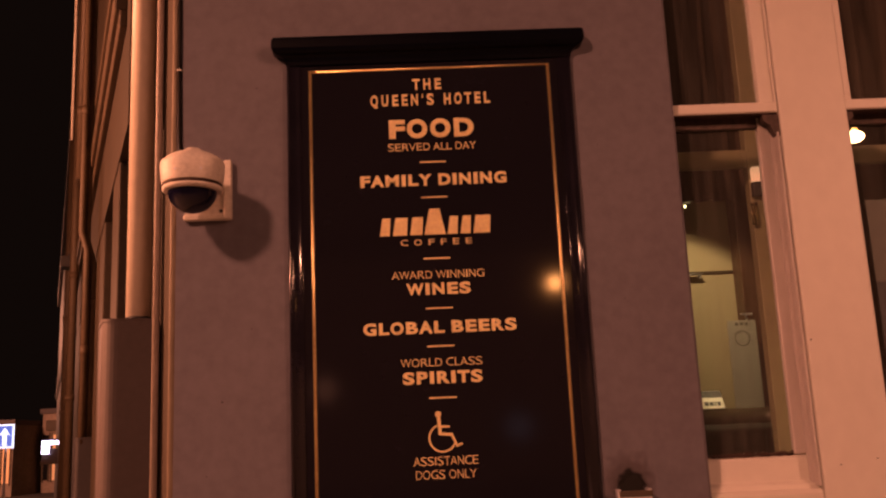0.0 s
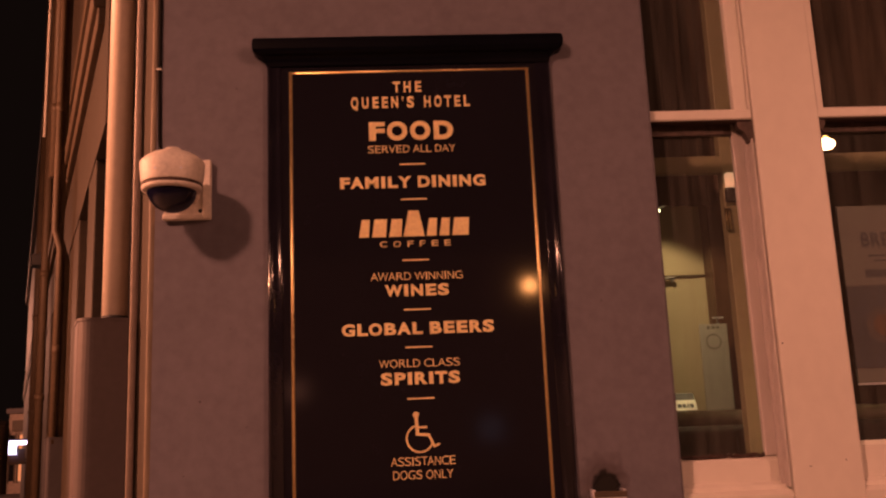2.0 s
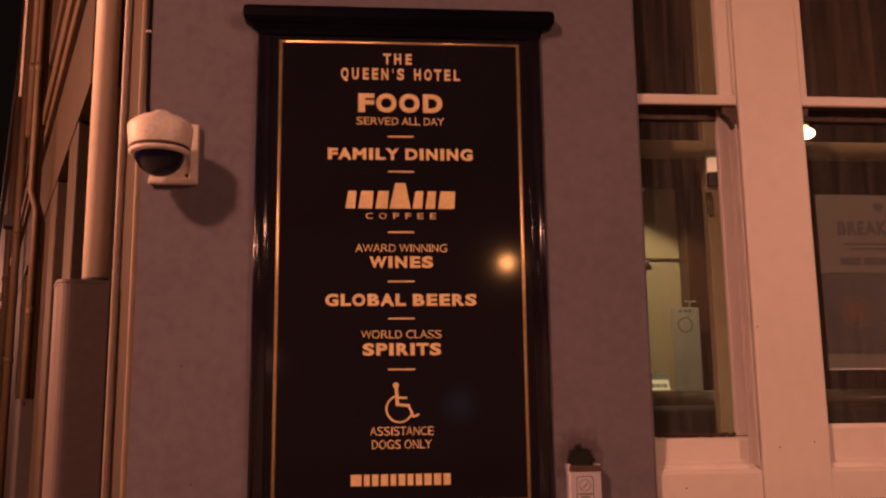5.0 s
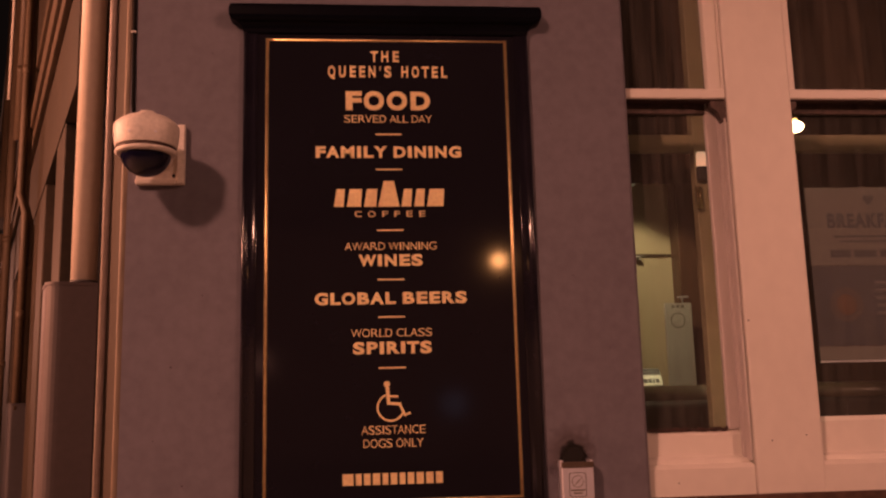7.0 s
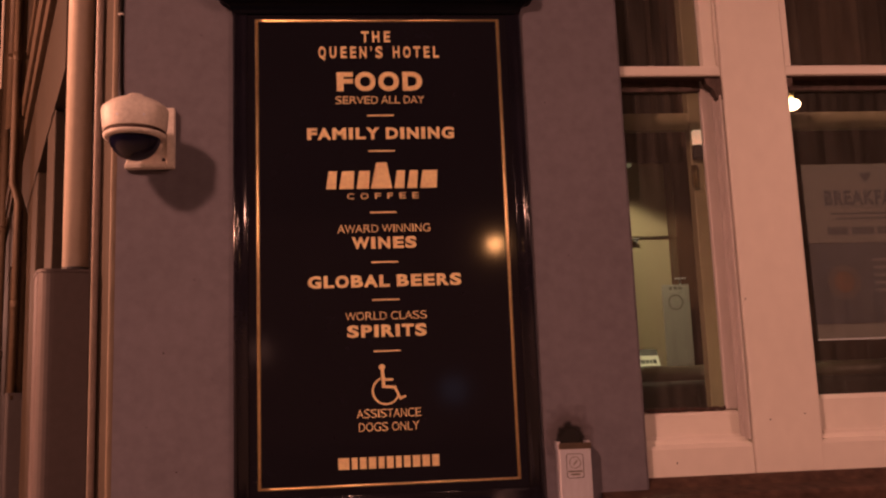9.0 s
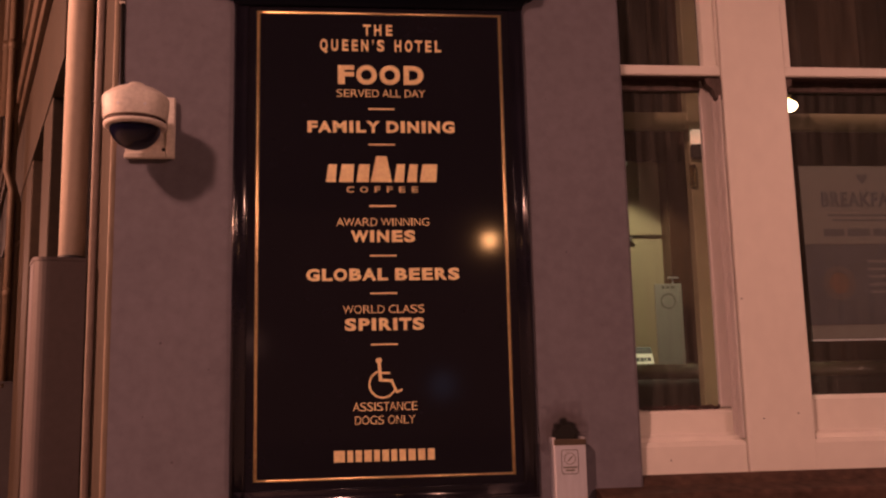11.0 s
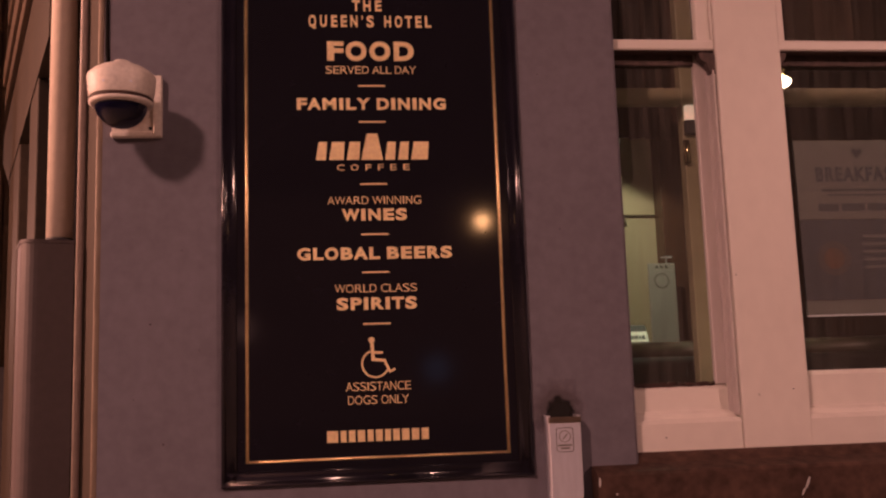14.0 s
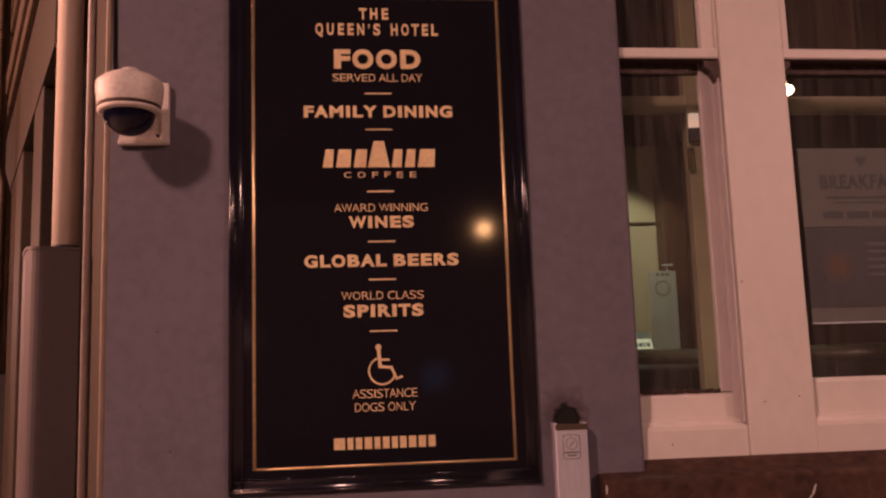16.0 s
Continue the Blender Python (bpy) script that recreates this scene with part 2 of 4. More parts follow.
def tube(bm, points, r, n=14):
    """A round bar along a line of points."""
    rings = []
    pts = [Vector(p) for p in points]
    for i, p in enumerate(pts):
        t = (pts[min(i + 1, len(pts) - 1)] - pts[max(i - 1, 0)]).normalized()
        side = t.cross(Vector((0.3, 0.9, 0.31))).normalized()
        up = side.cross(t)
        rings.append([bm.verts.new(p + r * (math.cos(2 * math.pi * k / n) * side + math.sin(2 * math.pi * k / n) * up)) for k in range(n)])
    for a, b in zip(rings, rings[1:]):
        for k in range(n):
            bm.faces.new((a[k], a[(k + 1) % n], b[(k + 1) % n], b[k]))
    bm.faces.new(rings[0][::-1])
    bm.faces.new(rings[-1])
    return bm


def lathe(bm, profile, centre, n=40):
    """Turns a profile of (radius, height) round a vertical axis."""
    rings = []
    for r, z in profile:
        rings.append([bm.verts.new(Vector(centre) + Vector((max(r, 1e-4) * math.cos(2 * math.pi * k / n), max(r, 1e-4) * math.sin(2 * math.pi * k / n), z))) for k in range(n)])
    for a, b in zip(rings, rings[1:]):
        for k in range(n):
            bm.faces.new((a[k], a[(k + 1) % n], b[(k + 1) % n], b[k]))
    bm.faces.new(rings[0][::-1])
    bm.faces.new(rings[-1])
    return bm


def profile_x(bm, outline, x0, x1):
    """Extrudes an outline of (y, z) along x."""
    a = [bm.verts.new((x0, y, z)) for y, z in outline]
    b = [bm.verts.new((x1, y, z)) for y, z in outline]
    k = len(outline)
    for i in range(k):
        bm.faces.new((a[i], a[(i + 1) % k], b[(i + 1) % k], b[i]))
    bm.faces.new(a[::-1])
    bm.faces.new(b)
    return bm


def profile_z(bm, outline, z0, z1):
    """Extrudes an outline of (x, y) upright."""
    a = [bm.verts.new((x, y, z0)) for x, y in outline]
    b = [bm.verts.new((x, y, z1)) for x, y in outline]
    k = len(outline)
    for i in range(k):
        bm.faces.new((a[i], a[(i + 1) % k], b[(i + 1) % k], b[i]))
    bm.faces.new(a[::-1])
    bm.faces.new(b)
    return bm


def plate_xz(bm, outline, y0, y1):
    """A flat shape of (x, z) corners with a small thickness from y0 (front) to y1."""
    a = [bm.verts.new((x, y0, z)) for x, z in outline]
    b = [bm.verts.new((x, y1, z)) for x, z in outline]
    k = len(outline)
    for i in range(k):
        bm.faces.new((a[i], a[(i + 1) % k], b[(i + 1) % k], b[i]))
    bm.faces.new(a[::-1])
    bm.faces.new(b)
    return bm


def thing(name, place, label, category, group="", kind=""):
    ob = new(name)
    ob.empty_display_size = 0.05
    ob.location = place
    return tagged(ob, label, category, group, kind)


def at_base(parent):
    """Lets parts that were built in world places hang under a thing that stands elsewhere."""
    bpy.context.view_layer.update()
    inv = parent.matrix_world.inverted()
    for ob in parent.children:
        ob.matrix_parent_inverse = inv


def lettering(body, x0, x1, z0, z1, y, depth, material, parent, name="letter", bold=0.0, gap=1.0, label=""):
    cu = bpy.data.curves.new(name, "FONT")
    cu.body, cu.size, cu.offset, cu.extrude, cu.space_character = body, 1.0, bold, 0.0, gap
    cu.resolution_u = 4
    tmp = bpy.data.objects.new("tmp", cu)
    scene.collection.objects.link(tmp)
    me = bpy.data.meshes.new_from_object(tmp.evaluated_get(bpy.context.evaluated_depsgraph_get()))
    bpy.data.objects.remove(tmp)
    bpy.data.curves.remove(cu)
    xs, ys = [v.co.x for v in me.vertices], [v.co.y for v in me.vertices]
    ax, bx, ay, by = min(xs), max(xs), min(ys), max(ys)
    bm = bmesh.new()
    bm.from_mesh(me)
    bpy.data.meshes.remove(me)
    for v in bm.verts:
        v.co = Vector((x0 + (v.co.x - ax) / (bx - ax) * (x1 - x0), y, z0 + (v.co.y - ay) / (by - ay) * (z1 - z0)))
    # one mesh for each letter
    left = set(bm.faces)
    while left:
        todo, found = [left.pop()], []
        while todo:
            f = todo.pop()
            found.append(f)
            for e in f.edges:
                for g in e.link_faces:
                    if g in left:
                        left.discard(g)
                        todo.append(g)
        one, made = bmesh.new(), {}
        for f in found:
            for v in f.verts:
                if v not in made:
                    made[v] = one.verts.new(v.co)
            one.faces.new([made[v] for v in f.verts])
        ext = bmesh.ops.extrude_face_region(one, geom=list(one.faces))
        for el in ext["geom"]:
            if isinstance(el, bmesh.types.BMVert):
                el.co.y -= depth
        link(name, one, material, parent, label or "gold capital letter")
    bm.free()


WALL = 0.012
X_L, X_R = -0.866, 0.819      # the grey pier's edges

# ---------------------------------------------------------------- setting
ground = link("ground", boxm(-400, 400, -400, 400, -0.30, -0.12), M_ASPHALT)
tagged(ground, "dark asphalt street surface", "road", kind="structure")
pave = link("pavement", boxm(-60, 30, -2.2 - 2.0, 3.6, -0.12, 0.0, bevel=0.01), M_PAVE)
tagged(pave, "grey paved footway beside the pub", "pavement", kind="structure")

# pier that carries the sign, with a small rounded outer corner
R = 0.026
outl = [(X_L, 0.30), (X_L, WALL + R)]
outl += [(X_L + R - R * math.cos(a), WALL + R - R * math.sin(a)) for a in (0.4, 0.8, 1.2)]
outl += [(X_L + R, WALL), (X_R - 0.01, WALL), (X_R, WALL + 0.01), (X_R, 0.45), (X_L + 0.05, 0.45)]
pier = link("wall_pier", profile_z(bmesh.new(), outl, 0, 6.5), M_WALL)
tagged(pier, "mauve grey painted rendered pier of the pub front", "wall", kind="structure")

corner = link("trim_corner", boxm(X_L + 0.003, X_L + 0.024, WALL - 0.003, WALL + 0.05, 0, 6.5, bevel=0.008, seg=3), M_CORNER)
tagged(corner, "buff painted corner strip of the grey pier", "corner strip", kind="structure")

# ---- side street front: local frame, s along it, o outwards
ANG = radians(21.5)
DX, DY = -math.sin(ANG), math.cos(ANG)
NX, NY = -math.cos(ANG), -math.sin(ANG)


def fac(s, o, z=0.0):
    return Vector((-1.15 + s * DX + o * NX, 0.5 + s * DY + o * NY, z))


def fac_box(bm, s0, s1, o0, o1, z0, z1, bevel=0.0):
    box(bm, s0, s1, o0, o1, z0, z1, bevel)
    return bm


def fac_place(bm):
    for v in bm.verts:
        v.co = fac(v.co.x, v.co.y, v.co.z)
    return bm


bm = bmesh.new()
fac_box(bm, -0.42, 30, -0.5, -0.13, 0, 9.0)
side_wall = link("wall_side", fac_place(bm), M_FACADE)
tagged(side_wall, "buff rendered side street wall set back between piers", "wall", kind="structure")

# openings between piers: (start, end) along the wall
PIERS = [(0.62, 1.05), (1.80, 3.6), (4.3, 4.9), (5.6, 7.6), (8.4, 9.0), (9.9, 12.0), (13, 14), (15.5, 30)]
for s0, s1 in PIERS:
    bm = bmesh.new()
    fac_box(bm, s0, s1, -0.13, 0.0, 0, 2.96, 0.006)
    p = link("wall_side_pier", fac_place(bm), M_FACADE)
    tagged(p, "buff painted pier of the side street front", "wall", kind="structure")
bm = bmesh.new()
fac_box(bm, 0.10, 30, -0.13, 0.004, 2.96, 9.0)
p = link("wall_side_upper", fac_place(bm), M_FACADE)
tagged(p, "buff painted wall above the shop openings", "wall", kind="structure")
# string courses in the darkened cream, their shade put into the colour
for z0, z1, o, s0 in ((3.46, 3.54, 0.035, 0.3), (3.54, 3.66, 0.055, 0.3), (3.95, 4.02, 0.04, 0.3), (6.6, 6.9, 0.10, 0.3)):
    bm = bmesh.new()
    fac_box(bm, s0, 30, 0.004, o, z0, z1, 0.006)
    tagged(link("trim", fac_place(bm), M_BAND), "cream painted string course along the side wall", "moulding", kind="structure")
prev = 0.10
for k, (s0, s1) in enumerate(PIERS):
    bm = bmesh.new()
    fac_box(bm, prev + 0.01, s0 - 0.01, -0.126, -0.115, 0.6, 2.94)
    tagged(link("window_side", fac_place(bm), M_DARKGLASS), "dark unlit side window", "window", kind="structure")
    prev = s1

# ---- main front beyond the window, above and below
for nm, a in (("wall_front_low", (X_R, 6.0, WALL + 0.068, 0.40, 0.0, 1.25)), ("wall_front_high", (X_R, 6.0, WALL + 0.068, 0.40, 4.2, 6.5)), ("wall_front_end", (3.6, 6.0, WALL + 0.068, 0.40, 1.25, 4.2))):
    tagged(link(nm, boxm(*a), M_WALL), "mauve grey painted pub front wall", "wall", kind="structure")
opposite = link("wall_opposite", boxm(-60, 60, -34.5, -34, 0, 9), M_BRICK)
tagged(opposite, "pale terrace front across the street", "wall", kind="structure")

# room behind the windows
for nm, a, m in (("floor_inside", (-0.8, 6, 0.45, 3.9, 0.4, 0.5), M_CARPET), ("ceiling_inside", (-0.8, 6, 0.45, 3.9, 3.9, 4.0), M_WOOD), ("wall_inside_back", (-0.8, 6, 3.9, 4.1, 0.5, 3.9), M_CREAMWALL), ("wall_inside_panel", (2.56, 6, 3.70, 3.9, 0.5, 3.9), M_WOOD), ("wall_inside_far", (6, 6.1, 0.45, 3.9, 0.5, 3.9), M_CREAMWALL)):
    tagged(link(nm, boxm(*a), m), "pub room surface seen through the window", "wall", kind="structure")

# ---------------------------------------------------------------- the sign
sign = thing("wall_sign", (0, WALL, 1.325), "tall black framed pub sign with gold lettering and moulded cornice", "sign")
part("panel", boxm(-0.434, 0.434, 0.0, WALL - 0.003, 1.366, 2.945), M_PANEL, sign, "glossy black panel")


def stile_outline(xo, xi):
    """Moulded section of an upright frame member, from its outer to its inner edge."""
    w = xi - xo
    pts = [(xo, WALL - 0.001), (xo, 0.002)]
    pts += [(xo + w * (0.16 - 0.16 * math.cos(a)), 0.001 - 0.010 * math.sin(a)) for a in (0.25, 0.6, 0.95, 1.3, 1.57, 1.9, 2.3)]
    pts += [(xo + 0.34 * w, -0.0035), (xo + 0.62 * w, -0.0025), (xo + 0.80 * w, -0.0030), (xo + 0.90 * w, -0.0045), (xo + 0.97 * w, -0.0035)]
    return pts + [(xi, -0.001), (xi, WALL - 0.001)]


part("stile", profile_z(bmesh.new(), stile_outline(-0.478, -0.430), 1.325, 2.95), M_BLACK, sign, smooth=True)
part("stile", profile_z(bmesh.new(), stile_outline(0.478, 0.430), 1.325, 2.95), M_BLACK, sign, smooth=True)
bot = [(z, x) for x, z in stile_outline(1.325, 1.371)]
part("bottom_rail", profile_x(bmesh.new(), bot, -0.4775, 0.4775), M_BLACK, sign, smooth=True)
# the cornice: a thick rounded slab over a short cove, returned at both ends (y, z, half length)
CORNICE = [(WALL - 0.001, 2.928, 0.479), (-0.008, 2.928, 0.479), (-0.010, 2.940, 0.481), (-0.014, 2.951, 0.487), (-0.022, 2.959, 0.497), (-0.031, 2.963, 0.510), (-0.037, 2.969, 0.519), (-0.041, 2.979, 0.5230), (-0.042, 2.994, 0.5240), (-0.041, 3.008, 0.5225), (-0.036, 3.018, 0.517), (-0.028, 3.022, 0.509), (WALL - 0.001, 3.023, 0.505)]
bm = bmesh.new()
corn_rings = [(bm.verts.new((-e, y, z)), bm.verts.new((e, y, z))) for y, z, e in CORNICE]
backs = [(bm.verts.new((-e, WALL - 0.001, z)), bm.verts.new((e, WALL - 0.001, z))) for y, z, e in CORNICE[1:-1]]
backs = [corn_rings[0]] + backs + [corn_rings[-1]]
for i in range(len(CORNICE) - 1):
    a, b, c, d = corn_rings[i], corn_rings[i + 1], backs[i], backs[i + 1]
    bm.faces.new((a[0], b[0], b[1], a[1]))
    for k in (0, 1):
        ends = list(dict.fromkeys((a[k], b[k], d[k], c[k])))
        if len(ends) > 2:
            bm.faces.new(ends)
part("cornice", bm, M_SATIN, sign)


def bead(u0, u1):
    """Half-round section across u0..u1."""
    m, h = (u0 + u1) / 2, (u1 - u0) / 2
    return [(m - h * math.cos(a), -0.0002 - 0.0032 * math.sin(a)) for a in [k * math.pi / 8 for k in range(9)]]


for u in (-0.4045, 0.3955):
    part("gold_line", profile_z(bmesh.new(), bead(u - 0.001, u + 0.010), 1.396, 2.909), M_GOLDLINE, sign, "gold border bead", smooth=True)
for z in (1.396, 2.902):
    part("gold_line", profile_x(bmesh.new(), [(y, u) for u, y in bead(z - 0.0005, z + 0.0075)], -0.396, 0.396), M_GOLDLINE, sign, "gold border bead", smooth=True)
# letter widths of the three faces: heavy, plain and condensed, in parts of the letter size
BLACK_WIDTHS = dict(A=.78, B=.78, C=.78, D=.83, E=.72, F=.67, G=.83, H=.83, I=.39, L=.67, M=.94, N=.83, O=.83, P=.72, R=.78, S=.72, T=.72, W=1.0, Y=.78)
PLAIN_WIDTHS = dict(A=.67, C=.72, D=.72, E=.67, F=.61, G=.78, I=.28, L=.56, N=.72, O=.78, R=.72, S=.67, T=.61, V=.67, W=.94, Y=.67)
NARROW_WIDTHS = dict(E=.46, H=.54, L=.45, N=.55, O=.53, Q=.53, S=.50, T=.46, U=.54)
# clear space left and right of a letter
SIDES = dict(A=(0, 0), C=(.045, .03), D=(.075, .045), E=(.075, .035), F=(.075, .02), G=(.05, .05), L=(.075, .015), O=(.048, .048), P=(.075, .035), Q=(.048, .048), R=(.075, 0), S=(.042, .042), T=(.02, .02), V=(0, 0), W=(.005, .005), Y=(0, 0), B=(.075, .04))
GLYPHS = {}


def glyph(ch, bold):
    """Corners and faces of one capital of the built-in font, with its extents."""
    if (ch, bold) not in GLYPHS:
        cu = bpy.data.curves.new("glyph", "FONT")
        cu.body, cu.size, cu.offset, cu.resolution_u = ch, 1.0, bold, 5
        tmp = bpy.data.objects.new("tmp", cu)
        scene.collection.objects.link(tmp)
        me = bpy.data.meshes.new_from_object(tmp.evaluated_get(bpy.context.evaluated_depsgraph_get()))
        bpy.data.objects.remove(tmp)
        bpy.data.curves.remove(cu)
        co = [(v.co.x, v.co.y) for v in me.vertices]
        GLYPHS[ch, bold] = co, [tuple(f.vertices) for f in me.polygons], min(c[0] for c in co), max(c[0] for c in co), min(c[1] for c in co), max(c[1] for c in co)
        bpy.data.meshes.remove(me)
    return GLYPHS[ch, bold]


def signwriting(body, x0, x1, z0, z1, bold, widths, spread):
    """A line of capitals, each set to the width its face gives it; one mesh a letter."""
    pen, slots = 0.0, []
    for ch in body:
        if ch == " ":
            pen += 0.30 + spread
            continue
        w = 0.22 if ch == "\u2019" else widths[ch]
        lo, hi = SIDES.get(ch, (.075, .075))
        slots.append((ch, pen + lo, pen + w - hi))
        pen += w + spread
    first, last = slots[0][1], slots[-1][2]
    weight = bold * 1.1 - (0.008 if bold == 0 else 0)
    low, high = glyph("H", weight)[4:]
    for ch, u0, u1 in slots:
        co, faces, ax, bx, ay, by = glyph(ch, weight)
        one = bmesh.new()
        vs = []
        for x, y in co:
            u = u0 + (x - ax) / (bx - ax) * (u1 - u0)
            vs.append(one.verts.new((x0 + (u - first) / (last - first) * (x1 - x0), -0.0002, z0 + (y - low) / (high - low) * (z1 - z0))))
        for f in faces:
            one.faces.new([vs[k] for k in f])
        for el in bmesh.ops.extrude_face_region(one, geom=list(one.faces))["geom"]:
            if isinstance(el, bmesh.types.BMVert):
                el.co.y -= 0.0018
        part("letter", one, M_GOLD, sign, "gold capital letter")


LINES = [
    ("THE", -0.058, 0.038, 2.830, 2.868, 0.030), ("QUEEN\u2019S HOTEL", -0.200, 0.200, 2.775, 2.815, 0.030),
    ("FOOD", -0.142, 0.140, 2.661, 2.726, 0.045), ("SERVED ALL DAY", -0.147, 0.145, 2.618, 2.643, 0.0),
    ("FAMILY DINING", -0.241, 0.239, 2.497, 2.536, 0.042), ("COFFEE", -0.116, 0.115, 2.298, 2.317, 0.004),
    ("AWARD WINNING", -0.149, 0.149, 2.188, 2.213, 0.0), ("WINES", -0.104, 0.103, 2.135, 2.173, 0.042),
    ("GLOBAL BEERS", -0.245, 0.243, 2.011, 2.050, 0.042), ("WORLD CLASS", -0.130, 0.128, 1.907, 1.932, 0.0),
    ("SPIRITS", -0.125, 0.126, 1.852, 1.891, 0.042), ("ASSISTANCE", -0.101, 0.100, 1.602, 1.628, 0.0),
    ("DOGS ONLY", -0.095, 0.093, 1.561, 1.587, 0.0),
]
for body, x0, x1, z0, z1, bold in LINES:
    wide = BLACK_WIDTHS if bold > 0.035 else NARROW_WIDTHS if bold > 0.02 else PLAIN_WIDTHS
    signwriting(body, x0, x1, z0, z1, bold, wide, 0.5 if body == "COFFEE" else 0.09 if wide is NARROW_WIDTHS else 0.0)
for z in (2.577, 2.457, 2.253, 2.091, 1.970, 1.808):
    part("dash", boxm(-0.044, 0.042, -0.002, -0.0002, z - 0.0025, z + 0.0025), M_GOLD, sign)
# maker's mark: plain slanted blocks, the middle one taller
x = -0.183
for w, top in ((0.040, 2.391), (0.054, 2.391), (0.048, 2.391), (0.070, 2.418), (0.040, 2.391), (0.040, 2.391), (0.062, 2.391)):
    lean = 0.010 if top < 2.4 else 0.0
    sh = [(x, 2.332), (x + w - 0.008, 2.332), (x + w - 0.008 + lean * 0.4, top), (x + lean, top)]
    if top > 2.4:
        sh = [(x - 0.004, 2.332), (x + w - 0.004, 2.332), (x + w * 0.70, top), (x + w * 0.22, top)]
    part("mark_block", plate_xz(bmesh.new(), sh, -0.002, -0.0002), M_GOLD, sign, "gold block of the maker's mark")
    x += w + 0.002
x = -0.161
for w in (0.040, 0.024, 0.026, 0.029, 0.024, 0.027, 0.024, 0.026, 0.029, 0.029, 0.028):
    part("mark_block", boxm(x, x + w - 0.006, -0.002, -0.0002, 1.448, 1.483), M_GOLD, sign, "gold block of the maker's mark")
    x += w + 0.0012


def stroke(bm, pts, w, proud):
    """A flat line of even width through (x, z) points."""
    for (ax, az), (bx, bz) in zip(pts, pts[1:]):
        dx, dz = bx - ax, bz - az
        k = math.hypot(dx, dz)
        ex, ez = dx / k * w * 0.5, dz / k * w * 0.5
        nx, nz = -dz / k * w / 2, dx / k * w / 2
        plate_xz(bm, [(ax - ex + nx, az - ez + nz), (ax - ex - nx, az - ez - nz), (bx + ex - nx, bz + ez - nz), (bx + ex + nx, bz + ez + nz)], -proud, -0.0002)


bm = bmesh.new()
plate_xz(bm, [(-0.019 + 0.0100 * math.cos(t * math.pi / 8), 1.757 + 0.0100 * math.sin(t * math.pi / 8)) for t in range(16)], -0.0019, -0.0002)
stroke(bm, [(-0.0175, 1.742), (-0.015, 1.699)], 0.011, 0.0020)
stroke(bm, [(-0.014, 1.697), (0.020, 1.694)], 0.009, 0.0021)
stroke(bm, [(0.020, 1.694), (0.036, 1.660)], 0.008, 0.0022)
stroke(bm, [(0.037, 1.659), (0.050, 1.665)], 0.007, 0.0023)
stroke(bm, [(-0.012, 1.719), (0.012, 1.718)], 0.007, 0.0024)
rim = [(radians(t), 0.0385, 0.0445) for t in range(112, 349, 8)]
outer = [(-0.008 + r * math.cos(t), 1.684 + r * math.sin(t)) for t, q, r in rim]
inner = [(-0.008 + q * math.cos(t), 1.684 + q * math.sin(t)) for t, q, r in rim]
for k in range(len(rim) - 1):
    plate_xz(bm, [outer[k], outer[k + 1], inner[k + 1], inner[k]], -0.0018, -0.0002)
part("wheelchair_symbol", bm, M_GOLD, sign, "gold wheelchair access symbol")
at_base(sign)

# ---------------------------------------------------------------- security camera
cctv = thing("security_camera", (-0.745, WALL, 2.41), "white dome security camera with smoked bubble on the grey pier", "camera")
part("wall_plate", boxm(-0.812, -0.660, -0.006, WALL - 0.001, 2.408, 2.604, bevel=0.004), M_CAM, cctv)
part("plate_rim", boxm(-0.684, -0.659, -0.020, -0.005, 2.407, 2.605, bevel=0.004), M_CAM, cctv)
part("plate_rim", boxm(-0.813, -0.685, -0.020, -0.005, 2.407, 2.424, bevel=0.004), M_CAM, cctv)
part("arm", boxm(-0.790, -0.695, -0.17, -0.004, 2.455, 2.545, bevel=0.02, seg=3), M_CAM, cctv)
C = (-0.744, -0.180, 2.380)
steps = [(0.0, 0.2200), (0.014, 0.2195), (0.022, 0.2170), (0.0265, 0.2125), (0.028, 0.2075), (0.034, 0.2055), (0.050, 0.2005), (0.065, 0.194), (0.077, 0.1865), (0.0845, 0.1805), (0.0855, 0.1775), (0.0925, 0.1735), (0.0965, 0.168), (0.0978, 0.160), (0.0955, 0.130), (0.0920, 0.100), (0.0910, 0.0975), (0.0885, 0.097)]
part("housing", lathe(bmesh.new(), [(r, 0.097 + (h - 0.097) * 0.96) for r, h in steps], C, 48), M_CAM, cctv, smooth=True)
part("seam", lathe(bmesh.new(), [(0.0870, 0.0975), (0.0885, 0.096), (0.0885, 0.088), (0.0870, 0.0865)], C, 48), M_DIRTSHADE, cctv, "dark seam")
for k, a in enumerate((3.6, 4.4, 5.2)):
    sc = (C[0] + 0.0955 * math.cos(a), C[1] + 0.0955 * math.sin(a), C[2] + 0.125)
    part("housing_screw", tube(bmesh.new(), [sc, (sc[0] + 0.002 * math.cos(a), sc[1] + 0.002 * math.sin(a), sc[2])], 0.0035, 8), M_STEEL, cctv)
part("ring", lathe(bmesh.new(), [(0.0880, 0.0875), (0.0910, 0.0865), (0.0914, 0.083), (0.0900, 0.078), (0.084, 0.0745), (0.071, 0.074)], C, 48), M_CAM, cctv, smooth=True)
part("bubble", lathe(bmesh.new(), [(0.0745 * math.cos(a), 0.078 - 0.069 * math.sin(a)) for a in [k * math.pi / 28 for k in range(15)]], C, 40), M_DOME, cctv, "smoked dark bubble", smooth=True)
bm = bmesh.new()
tube(bm, [(-0.694, -0.004, 2.436), (-0.694, -0.0085, 2.436)], 0.006, 10)
part("screw", bm, M_INK, cctv)
at_base(cctv)
bm = bmesh.new()
